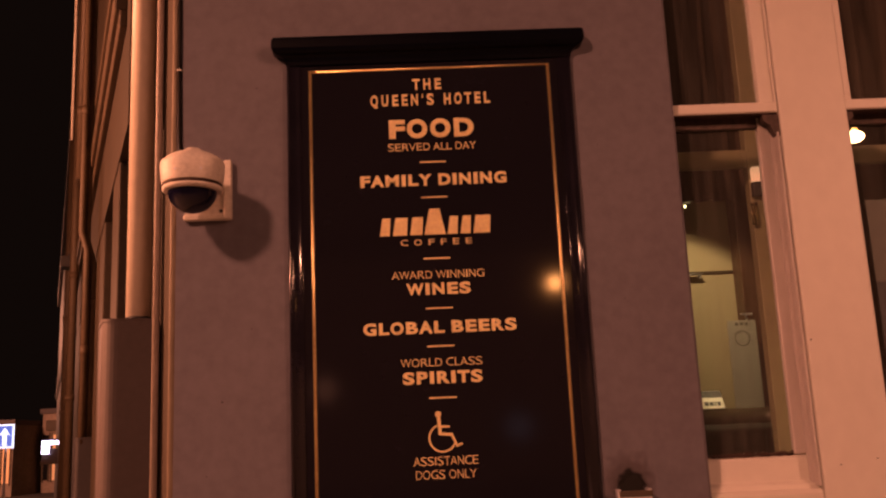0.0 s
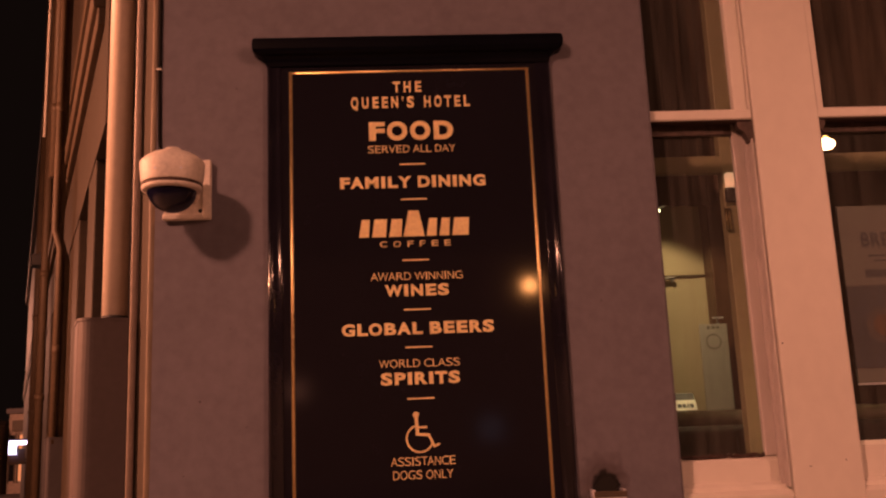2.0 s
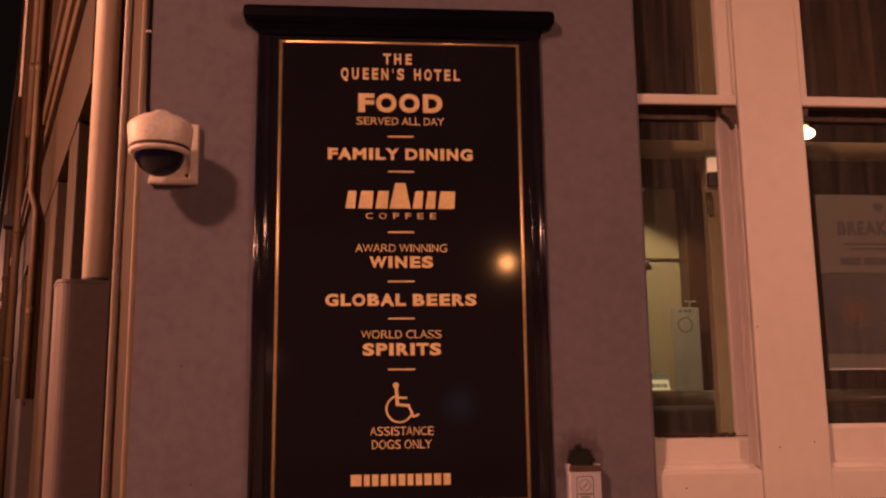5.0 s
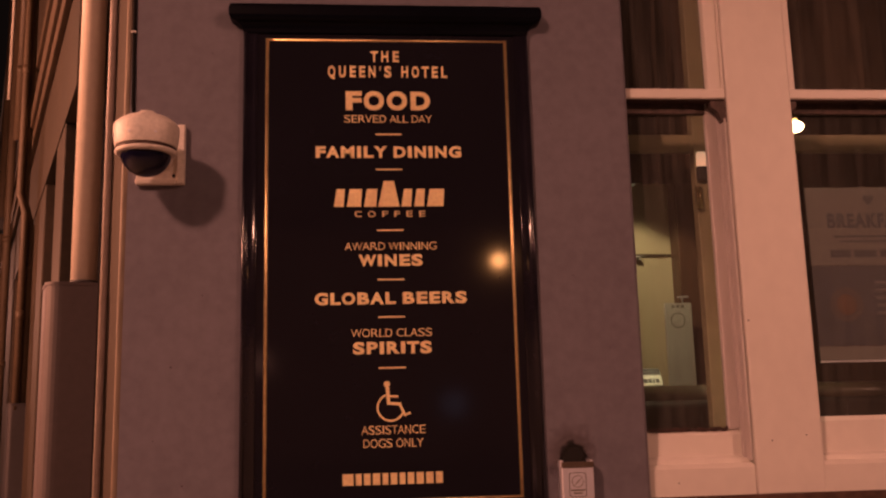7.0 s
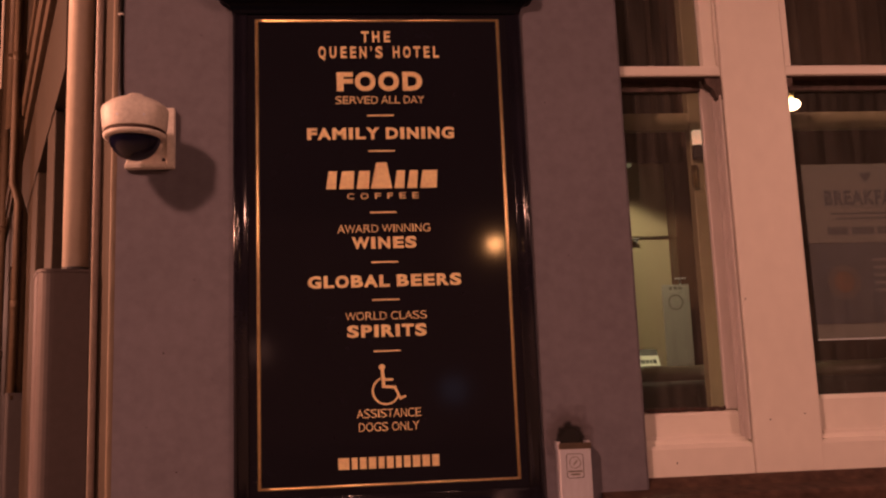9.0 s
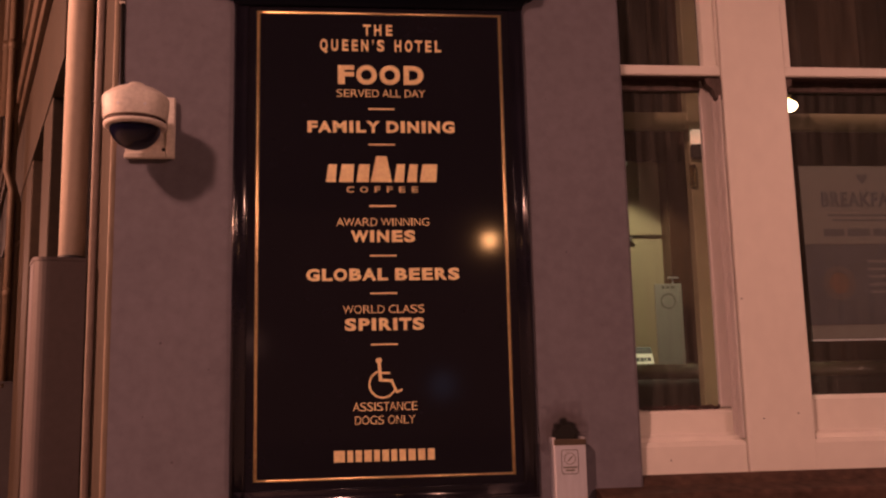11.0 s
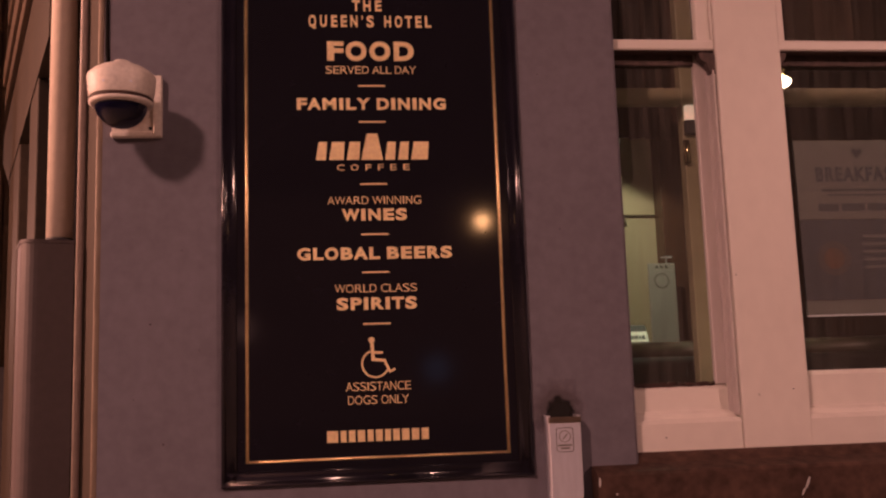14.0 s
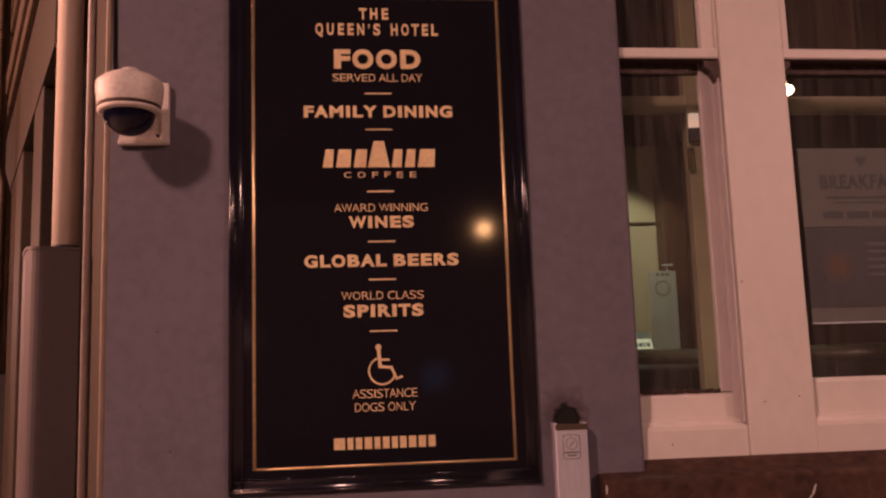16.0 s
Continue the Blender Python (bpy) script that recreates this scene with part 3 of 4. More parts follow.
tube(bm, [(-0.836, WALL - 0.0055, 6.3), (-0.837, WALL - 0.0055, 3.4), (-0.835, WALL - 0.0055, 2.9), (-0.832, WALL - 0.0055, 2.68), (-0.822, WALL - 0.0055, 2.60), (-0.80, WALL - 0.006, 2.56)], 0.0065, 8)
tagged(link("camera_cable", bm, M_CABLE, smooth=True), "black cable running down the pier to the camera", "cable")
tagged(link("cable_clip", boxm(-0.846, -0.828, WALL - 0.013, WALL + 0.001, 2.927, 2.9345, bevel=0.002), M_CAM), "white cable clip on the pier", "clip")

# ---------------------------------------------------------------- cigarette bin
bn = thing("cigarette_bin", (0.565, WALL, 1.0), "slim steel cigarette bin with sooty open top on the wall", "bin")
bm = profile_x(bmesh.new(), [(-0.06, 1.02), (-0.06, 1.484), (-0.056, 1.486), (WALL - 0.001, 1.486), (WALL - 0.001, 1.02)], 0.520, 0.616)
part("body", bm, M_STEEL, bn)
bm = bmesh.new()
part("rim", box(bm, 0.518, 0.618, -0.063, -0.050, 1.484, 1.502, 0.002), M_BAND, bn, "tan stained rim")
part("side_lip", boxm(0.518, 0.524, -0.050, WALL - 0.001, 1.484, 1.506), M_STEEL, bn)
part("side_lip", boxm(0.612, 0.618, -0.050, WALL - 0.001, 1.484, 1.506), M_STEEL, bn)
part("ash_tray", boxm(0.524, 0.612, -0.050, WALL - 0.002, 1.486, 1.492), M_SOOT, bn, "sooty black tray")
lab = bmesh.new()
ring = []
for cx, cz, a0 in ((0.584, 1.462, 0), (0.546, 1.462, 90), (0.546, 1.404, 180), (0.584, 1.404, 270)):
    ring += [(cx, cz, radians(a0 + d)) for d in (0, 30, 60, 90)]
for k in range(len(ring)):
    (ax, az, ta), (bx, bz, tb) = ring[k], ring[(k + 1) % len(ring)]
    plate_xz(lab, [(ax + 0.008 * math.cos(ta), az + 0.008 * math.sin(ta)), (bx + 0.008 * math.cos(tb), bz + 0.008 * math.sin(tb)), (bx + 0.0062 * math.cos(tb), bz + 0.0062 * math.sin(tb)), (ax + 0.0062 * math.cos(ta), az + 0.0062 * math.sin(ta))], -0.0612, -0.0602)
part("label_frame", lab, M_INK, bn, "dark rounded label outline")
bm = bmesh.new()
for k in range(18):
    a, b = 2 * math.pi * k / 18, 2 * math.pi * (k + 1) / 18
    plate_xz(bm, [(0.565 + r * math.cos(t), 1.443 + r * math.sin(t)) for r, t in ((0.0165, a), (0.0185, a), (0.0185, b), (0.0165, b))], -0.0612, -0.0602)
part("label_ring", bm, M_GREYINK, bn)
part("label_mark", plate_xz(bmesh.new(), [(0.558, 1.436), (0.561, 1.434), (0.574, 1.449), (0.571, 1.451)], -0.0612, -0.0602), M_GREYINK, bn)
for z, w in ((1.414, 0.022), (1.405, 0.014)):
    part("label_bar", boxm(0.565 - w, 0.565 + w, -0.0612, -0.0602, z, z + 0.005), M_GREYINK, bn)
at_base(bn)
bm = plate_xz(bmesh.new(), [(0.569 + 0.064 * math.cos(k * math.pi / 12), 1.523 + 0.062 * math.sin(k * math.pi / 12)) for k in range(24)], WALL - 0.0025, WALL - 0.0015)
tagged(link("soot_stain", bm, M_SMEAR), "black soot stain on the wall above the bin", "stain")

bm = plate_xz(bmesh.new(), [(0.566 + 0.082 * math.cos(k * math.pi / 14), 1.53 + 0.14 * math.sin(k * math.pi / 14)) for k in range(28)], WALL - 0.0011, WALL - 0.0004)
tagged(link("rust_stain", bm, M_HALO), "faint rusty brown smear on the wall round the bin", "stain")

# ---------------------------------------------------------------- windows
sill = link("window_sill", profile_x(bmesh.new(), [(-0.055, 1.16), (-0.060, 1.166), (-0.060, 1.318), (-0.052, 1.328), (0.02, 1.345), (0.058, 1.3745), (0.14, 1.3745), (0.14, 1.16)], 0.662, 3.6), M_STONE)
tagged(sill, "brown painted stone window ledge, chipped along its edge", "sill", kind="structure")

PF = 0.062                   # face of the posts


def sash_window(name, x0, x1, foot, label):
    """A box sash: x0..x1 is the clear opening between the posts."""
    w = thing(name, ((x0 + x1) / 2, 0.12, 1.372), label, "window", "sash windows", "structure")
    part("frame_sill", profile_x(bmesh.new(), [(PF + 0.002, 1.372), (PF + 0.002, 1.462), (PF + 0.012, 1.474), (0.22, 1.480), (0.22, 1.372)], x0, x1), M_WHITE, w)
    ys, yu = 0.118, 0.074
    # lower sash, set back
    part("bottom_rail", profile_x(bmesh.new(), [(ys - 0.022, 1.474), (ys - 0.02, 1.49), (ys, 1.50), (ys, foot - 0.015), (ys + 0.012, foot), (ys + 0.026, foot), (ys + 0.026, 1.474)], x0, x1), M_WHITE, w)
    for s, e in ((1, x0), (-1, x1)):
        def span(u, v):
            return sorted((e + s * u, e + s * v))
        # recessed stile and beads take the colour with the reveal's shade in it
        part("stile", boxm(*span(0, 0.056), ys, ys + 0.024, foot, 2.74, bevel=0.003), M_REVEALSHADE, w)
        part("bead", boxm(*span(0.0, 0.020), ys - 0.018, ys - 0.001, 1.482, 2.70, bevel=0.004), M_REVEALSHADE, w)
        part("staff_bead", boxm(*span(0.0, 0.009), PF + 0.006, ys - 0.019, 1.482, 2.66, bevel=0.003), M_REVEALSHADE, w)
        part("upper_stile", boxm(*span(0.0, 0.055), yu, yu + 0.034, 2.752, 4.15, bevel=0.005), M_WHITE, w)
        part("upper_lining", boxm(*span(-0.0006, 0.006), yu - 0.008, yu - 0.001, 2.752, 4.15), M_WHITE, w)
        prof = [(0, 2.722), (0.052, 2.722), (0.048, 2.700), (0.036, 2.690), (0.026, 2.684), (0.020, 2.668), (0.016, 2.652), (0.006, 2.644), (-0.004, 2.646), (-0.004, 2.722)]
        # the horn's dark colour is the shadow beneath the rail
        part("horn", plate_xz(bmesh.new(), [(e + s * u, z) for u, z in prof], yu - 0.004, yu + 0.034), M_SASHSHADE, w, "scrolled sash horn with shade in its colour")
    # upper sash, in front
    part("meeting_rail", profile_x(bmesh.new(), [(yu - 0.007, 2.730), (yu - 0.010, 2.735), (yu - 0.010, 2.760), (yu - 0.004, 2.767), (yu + 0.036, 2.767), (yu + 0.036, 2.728), (yu, 2.728)], x0, x1), M_WHITE, w)
    # thin dark strip added to paint the shade on the rail's underside
    part("rail_underside", boxm(x0, x1, yu - 0.006, yu + 0.035, 2.7245, 2.7278), M_DIRTSHADE, w, "added dark strip for the shaded underside")
    # coloured dark for the shadow band below the meeting rail
    part("lower_rail", boxm(x0 + 0.056, x1 - 0.056, ys - 0.004, ys + 0.022, 2.690, 2.745, bevel=0.003), M_SASHSHADE, w, "top rail of the lower sash with shade in its colour")
    part("lower_pane", boxm(x0 + 0.052, x1 - 0.052, ys + 0.012, ys + 0.016, foot - 0.008, 2.725), M_GLASS, w).visible_shadow = False
    part("upper_pane", boxm(x0 + 0.050, x1 - 0.050, yu + 0.026, yu + 0.030, 2.752, 4.16), M_GLASS, w).visible_shadow = False
    part("head_rail", boxm(x0, x1, yu, 0.22, 4.15, 4.22), M_WHITE, w)
    at_base(w)
    return w


sash_window("window_1", 0.70, 1.1885, 1.583, "white painted sash window beside the grey pier")
sash_window("window_2", 1.402, 2.40, 1.618, "white painted sash window with posters behind the glass")
for x0, x1, nm in ((1.1935, 1.430, "window_post"), (2.403, 2.66, "window_post")):
    tagged(link(nm, boxm(x0, x1, PF, PF + 0.05 if x0 < 2 else 0.34, 1.372, 4.22, bevel=0.006), M_WHITE), "wide white painted timber post between sash windows", "post", kind="structure")
# inner frames behind the glass
for x0, x1 in ((0.66, 1.229), (1.44, 2.62)):
    fr = thing("inner_frame", ((x0 + x1) / 2, 0.36, 1.45), "varnished inner window frame behind the glass", "frame", "inner frames")
    part("rail", boxm(x0, x1, 0.35, 0.39, 2.62, 2.685, bevel=0.004), M_INNER, fr)
    part("post", boxm(x1 - 0.061, x1, 0.345, 0.395, 1.45, 3.9, bevel=0.004), M_INNER, fr)
    part("post", boxm(x0, x0 + 0.05, 0.345, 0.395, 1.45, 3.9, bevel=0.004), M_INNER, fr)
    part("bottom_board", boxm(x0, x1, 0.30, 0.42, 1.42, 1.45), M_WOOD, fr)
    at_base(fr)

# made-up fitting: its glow stands in for a lit patch on the post
frame_lamp = thing("frame_lamp", (1.204, 0.345, 2.53), "added glowing amber patch for light on the inner window frame", "lamp")
part("housing", boxm(1.170, 1.219, 0.316, 0.345, 2.500, 2.553, bevel=0.005), M_INK, frame_lamp, "dark block added under the glowing patch")
part("lens", boxm(1.173, 1.216, 0.320, 0.345, 2.553, 2.612, bevel=0.008, seg=3), M_GLOWPATCH, frame_lamp, "glowing amber patch standing in for light")
for u, r in ((1.163, 0.004), (1.176, 0.008)):
    part("stem", tube(bmesh.new(), [(u, 0.332, 2.392), (u, 0.332, 2.476)], r, 14), M_BRASS, frame_lamp, "polished brass stem", smooth=True)
at_base(frame_lamp)

# ---------------------------------------------------------------- the room behind the glass
PB = 0.25
poster = thing("breakfast_poster", (1.722, 0.1405, 1.807), "grey and navy breakfast poster taped inside the window glass", "poster")
part("sheet", boxm(1.545, 2.030, PB, PB + 0.004, 2.159, 2.452), M_PAPER, poster, "pale grey upper sheet")
part("photo_sheet", boxm(1.545, 2.030, PB, PB + 0.004, 1.864, 2.157), M_NAVY, poster, "dark navy printed sheet")
part("foot_strip", boxm(1.545, 2.030, PB - 0.002, PB + 0.006, 1.813, 1.862), M_PAPER, poster, "pale grey foot strip")
lettering("BREAKFAST", 1.621, 1.955, 2.297, 2.354, PB, 0.001, M_NAVY, poster, bold=0.042, gap=1.14, label="dark navy capital lettering")
heart = [(0.0, -0.022), (0.021, 0.004), (0.019, 0.014), (0.010, 0.017), (0.0, 0.009), (-0.010, 0.017), (-0.019, 0.014), (-0.021, 0.004)]
part("heart", plate_xz(bmesh.new(), [(1.787 + u, 2.405 + v) for u, v in heart], PB - 0.001, PB), M_NAVY, poster, "small dark heart")
for x0, x1, z0, z1 in ((1.622, 1.700, 2.188, 2.216), (1.712, 1.800, 2.188, 2.216), (1.812, 1.95, 2.188, 2.216), (1.640, 1.94, 2.262, 2.270), (1.660, 1.92, 2.244, 2.251)):
    part("print_bar", boxm(x0, x1, PB - 0.001, PB, z0, z1), M_NAVY, poster)
bm = bmesh.new()
for k in range(24):
    a, b = 2 * math.pi * k / 24, 2 * math.pi * (k + 1) / 24
    plate_xz(bm, [(1.665 + r * math.cos(t), 2.015 + r * math.sin(t)) for r, t in ((0.046, a), (0.062, a), (0.062, b), (0.046, b))], PB - 0.001, PB)
part("plate_rim", bm, M_BOX, poster, "pale plate rim in the print")
part("plate_food", plate_xz(bmesh.new(), [(1.665 + 0.040 * math.cos(k * math.pi / 12), 2.015 + 0.040 * math.sin(k * math.pi / 12)) for k in range(24)], PB - 0.001, PB), M_WOOD, poster, "brown food in the print")
for k in range(5):
    part("print_bar", boxm(1.78, 1.78 + 0.16 - 0.02 * (k % 3), PB - 0.001, PB, 2.09 - 0.028 * k, 2.098 - 0.028 * k), M_PAPER, poster)
part("glass_rod", boxm(1.545, 2.03, PB - 0.004, PB + 0.004, 1.806, 1.812), M_STEEL, poster, "bright metal edge strip")
# taped to the inner face of the pane, a little smaller than its drawing above
for ob in poster.children:
    for v in ob.data.vertices:
        v.co = Vector((-0.1 + (v.co.x + 0.1) * 0.965, v.co.y - PB + 0.1405, 1.65 + (v.co.z - 1.65) * 0.965))
at_base(poster)
tagged(link("inner_sill", boxm(0.60, 3.6, 0.20, 0.46, 1.42, 1.47, bevel=0.006), M_WOOD), "dark wooden window board inside the pub", "sill", kind="structure")
tagged(link("wall_inside_low", boxm(0.60, 3.6, 0.40, 0.45, 0.5, 1.42), M_WOOD), "dark panelling under the windows", "wall", kind="structure")

bench = thing("booth_bench", (1.9, 0.72, 0.5), "dark leather booth bench with a rounded top behind the window", "bench")
# back darker than the roll, its shade held in the colour
part("back", boxm(0.5, 3.5, 0.62, 0.74, 0.5, 1.69, bevel=0.03, seg=4), M_BACKSHADE, bench)
part("top_roll", tube(bmesh.new(), [(0.5, 0.68, 1.705), (3.5, 0.68, 1.705)], 0.042, 20), M_LEATHER, bench, "rounded brown top roll", smooth=True)
for k in range(10):
    part("seam", boxm(0.62 + 0.3 * k, 0.626 + 0.3 * k, 0.617, 0.622, 0.6, 1.66), M_INK, bench)
at_base(bench)
card = thing("table_card", (1.065, 0.68, 1.747), "small white printed card in a black holder on the booth", "card")
part("holder", boxm(1.004, 1.104, 0.682, 0.692, 1.747, 1.820, bevel=0.003), M_INK, card)
part("card", boxm(1.010, 1.100, 0.678, 0.682, 1.750, 1.792), M_WHITE, card, "white card")
for k, (u, v) in enumerate(((1.024, 1.040), (1.044, 1.058), (1.062, 1.070), (1.074, 1.088))):
    part("print_bar", boxm(u, v, 0.6765, 0.678, 1.760, 1.776), M_INK, card)
for ob in card.children:
    for v in ob.data.vertices:
        v.co.y += (v.co.z - 1.752) * 0.7
at_base(card)
col = link("room_column", boxm(2.285, 2.460, 3.72, 3.9, 0.5, 3.9, bevel=0.008), M_WOOD)
tagged(col, "dark wooden column against the yellow wall", "column")
tagged(link("picture_rail", boxm(-0.8, 2.285, 3.885, 3.9, 2.806, 2.822, bevel=0.003), M_BAND), "thin moulding along the yellow wall", "moulding", kind="structure")
tagged(link("dado_panel", boxm(-0.8, 6, 3.88, 3.899, 0.5, 1.35), M_WOOD), "dark wooden dado along the back wall", "panelling", kind="structure")
stand = thing("display_stand", (2.25, 3.62, 0.5), "pale grey floor standing display panel with a printed ring", "stand")
part("panel", boxm(2.108, 2.308, 3.60, 3.62, 0.62, 2.412, bevel=0.004), M_DISPLAY, stand)
part("foot", boxm(2.10, 2.40, 3.52, 3.70, 0.5, 0.62, bevel=0.01), M_STEEL, stand)
bm = bmesh.new()
for k in range(24):
    a, b = 2 * math.pi * k / 24, 2 * math.pi * (k + 1) / 24
    plate_xz(bm, [(2.202 + r * math.cos(t), 2.284 + r * math.sin(t)) for r, t in ((0.048, a), (0.056, a), (0.056, b), (0.048, b))], 3.599, 3.600)
part("ring", bm, M_GREYINK, stand, "grey printed ring")
for u in (2.16, 2.195, 2.23):
    part("print_bar", boxm(u, u + 0.022, 3.599, 3.600, 2.375, 2.395), M_GREYINK, stand)
part("clip", boxm(2.205, 2.285, 3.585, 3.60, 2.448, 2.460), M_STEEL, stand, "bright metal clip")
part("clip_arm", boxm(2.24, 2.25, 3.60, 3.61, 2.41, 2.452), M_STEEL, stand)
at_base(stand)
shelf = thing("wall_shelf", (2.02, 3.8, 2.74), "short thin metal shelf with a bracket on the yellow wall", "shelf")
part("board", boxm(1.85, 2.04, 3.84, 3.884, 2.794, 2.800), M_STEEL, shelf)
part("bracket", boxm(2.02, 2.036, 3.86, 3.899, 2.770, 2.794), M_STEEL, shelf)
at_base(shelf)


wall_lamp = thing("wall_lamp", (1.40, 2.02, 2.84), "small cream shaded lamp on a brass stalk inside the pub", "lamp")
part("shade", lathe(bmesh.new(), [(0.030, 0.0), (0.046, -0.02), (0.052, -0.06), (0.046, -0.062), (0.040, -0.02)], (1.395, 2.0, 2.955), 24), M_SHADE, wall_lamp, "cream glass shade", smooth=True)
part("bulb", lathe(bmesh.new(), [(0.007 * math.sin(a), -0.008 * math.cos(a)) for a in [k * math.pi / 8 for k in range(9)]], (1.402, 1.965, 2.865), 14), M_WARM, wall_lamp, "small glowing bulb", smooth=True)
part("stalk", tube(bmesh.new(), [(1.395, 2.0, 2.955), (1.395, 2.0, 3.9)], 0.006, 8), M_BRASS, wall_lamp)
at_base(wall_lamp)
lamp = thing("pendant_lamp", (1.909, 1.0, 3.9), "bare glowing bulb hanging on a cord inside the pub", "lamp")
part("rose", lathe(bmesh.new(), [(0.05, 0.0), (0.045, -0.02), (0.012, -0.035)], (1.909, 1.0, 3.9), 20), M_BRASS, lamp, smooth=True)
part("cord", tube(bmesh.new(), [(1.909, 1.0, 3.88), (1.909, 1.0, 3.03)], 0.004, 8), M_CABLE, lamp)
part("socket", lathe(bmesh.new(), [(0.010, 0.075), (0.017, 0.070), (0.018, 0.035), (0.014, -0.010)], (1.909, 1.0, 2.955), 18), M_BRASS, lamp, smooth=True)
part("bulb", lathe(bmesh.new(), [(0.040 * math.sin(a), -0.026 * math.cos(a)) for a in [k * math.pi / 12 for k in range(13)]], (1.909, 1.0, 2.922), 24), M_BULB, lamp, "glowing warm bulb", smooth=True).visible_shadow = False
at_base(lamp)


def curtain(x0, x1, y, z0, z1, waves, lean, label):
    bm = bmesh.new()
    nx, nz = 90, 24
    grid = []
    for j in range(nz + 1):
        v = j / nz
        row = []
        for i in range(nx + 1):
            u = i / nx
            ph = u * waves * 2 * math.pi + lean * (1 - v) * 3 + 0.8 * math.sin(7 * u)
            row.append(bm.verts.new((x0 + u * (x1 - x0), y + 0.022 * math.sin(ph) + 0.01 * math.sin(2.3 * ph + 4 * v), z0 + v * (z1 - z0) + 0.002 * math.sin(ph + 1) * (1 - v))))
        grid.append(row)
    for a, b in zip(grid, grid[1:]):
        for i in range(nx):
            bm.faces.new((a[i], a[i + 1], b[i + 1], b[i]))
    geom = bmesh.ops.solidify(bm, geom=list(bm.faces), thickness=0.004)
    return tagged(link("curtain", bm, M_CURTAIN, smooth=True), label, "curtain", "curtains")


curtain(0.62, 1.275, 0.56, 2.545, 3.9, 9, 1.2, "brown pleated half curtain hanging inside the window")
curtain(1.42, 3.4, 0.56, 2.86, 3.9, 22, 0.7, "brown pleated half curtain above the posters")

# ---------------------------------------------------------------- side street pipes and boxing


def boxing(s0, s1, o0, o1, z1, r, label, paint):
    """A cover round pipes, with a rounded outer corner: front face and top cap."""
    g = thing("pipe_boxing", tuple(fac((s0 + s1) / 2, 0, 0)), label, "boxing", "pipe boxings")
    ring = [(s1, o0), (s0, o0), (s0, o1 - r)]
    ring += [(s0 + r - r * math.cos(a), o1 - r + r * math.sin(a)) for a in (0.25, 0.5, 0.75, 1.0, 1.25, 1.5)]
    ring += [(s0 + r, o1), (s1, o1)]
    part("cover", fac_place(profile_z(bmesh.new(), ring, 0.0, z1 - 0.012)), paint, g)
    part("cap", fac_place(profile_z(bmesh.new(), [(s + (0.002 if s > s0 + r else -0.003), o + (0.003 if o > o0 + r else 0)) for s, o in ring], z1 - 0.012, z1)), paint, g)
    at_base(g)


boxing(0.0, 0.20, -0.092, 0.083, 2.17, 0.055, "dark grey painted boxing round the foot of the downpipe", M_BOX)
boxing(2.7, 2.95, -0.02, 0.100, 1.79, 0.03, "grey painted boxing further down the side street, shade in its colour", M_BOXSHADE)


def downpipe(s, o, r, z0, z1, label, bends=(), clips=(), paint=None):
    # pipes further along get the darkened cream in place of real shade
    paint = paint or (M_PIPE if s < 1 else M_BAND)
    d = thing("downpipe", tuple(fac(s, o, z0)), label, "pipe", "downpipes")
    pts = [fac(s, o, z0)]
    for z, oo in bends:
        pts.append(fac(s, oo, z))
    pts.append(fac(s, bends[-1][1] if bends else o, z1))
    part("pipe", tube(bmesh.new(), pts, r, 24), paint, d, smooth=True)
    if s < 0.2 and s > 0:
        part("foot_seal", tube(bmesh.new(), [fac(s, o, 2.170), fac(s, o, 2.180)], r * 1.06, 24), M_INK, d, "dark sealing ring", smooth=True)
    for z in clips:
        oo = o
        for zz, b in bends:
            if z >= zz:
                oo = b
        part("collar", tube(bmesh.new(), [fac(s, oo, z), fac(s, oo, z + 0.06)], r * 1.16, 24), paint, d, smooth=True)
    at_base(d)


downpipe(0.05, -0.046, 0.0465, 2.0, 7.5, "cream painted downpipe rising from the boxing")
downpipe(-0.40, -0.065, 0.0115, 0.0, 7.0, "slim painted conduit beside the pier", clips=(3.6,), paint=M_CONDUIT)
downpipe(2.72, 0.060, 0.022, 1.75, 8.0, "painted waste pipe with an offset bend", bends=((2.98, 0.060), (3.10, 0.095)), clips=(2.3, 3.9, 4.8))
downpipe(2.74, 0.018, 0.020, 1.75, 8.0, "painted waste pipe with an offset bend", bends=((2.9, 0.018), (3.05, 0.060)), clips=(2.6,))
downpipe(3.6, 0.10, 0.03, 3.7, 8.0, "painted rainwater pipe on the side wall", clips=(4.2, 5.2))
downpipe(5.0, 0.150, 0.011, 4.45, 8.5, "white glossy pipe high on the side wall", clips=(5.6,), paint=M_CAM)
downpipe(6.2, 0.07, 0.04, 0.0, 8.0, "painted downpipe far along the side wall", clips=(2.2, 3.4))
downpipe(9.4, 0.07, 0.05, 0.0, 8.0, "painted downpipe far along the side wall", clips=(2.2, 3.4))
wl = thing("wall_light", tuple(fac(7.0, 0.0, 3.65)), "small black lantern bracket on the side wall", "lamp")
bm = bmesh.new()
fac_box(bm, 6.95, 7.05, 0.0, 0.12, 3.77, 3.80)
part("arm", fac_place(bm), M_INK, wl)
bm = bmesh.new()
fac_box(bm, 6.9, 7.1, 0.08, 0.19, 3.65, 3.77, 0.01)
part("lantern", fac_place(bm), M_INK, wl)
at_base(wl)

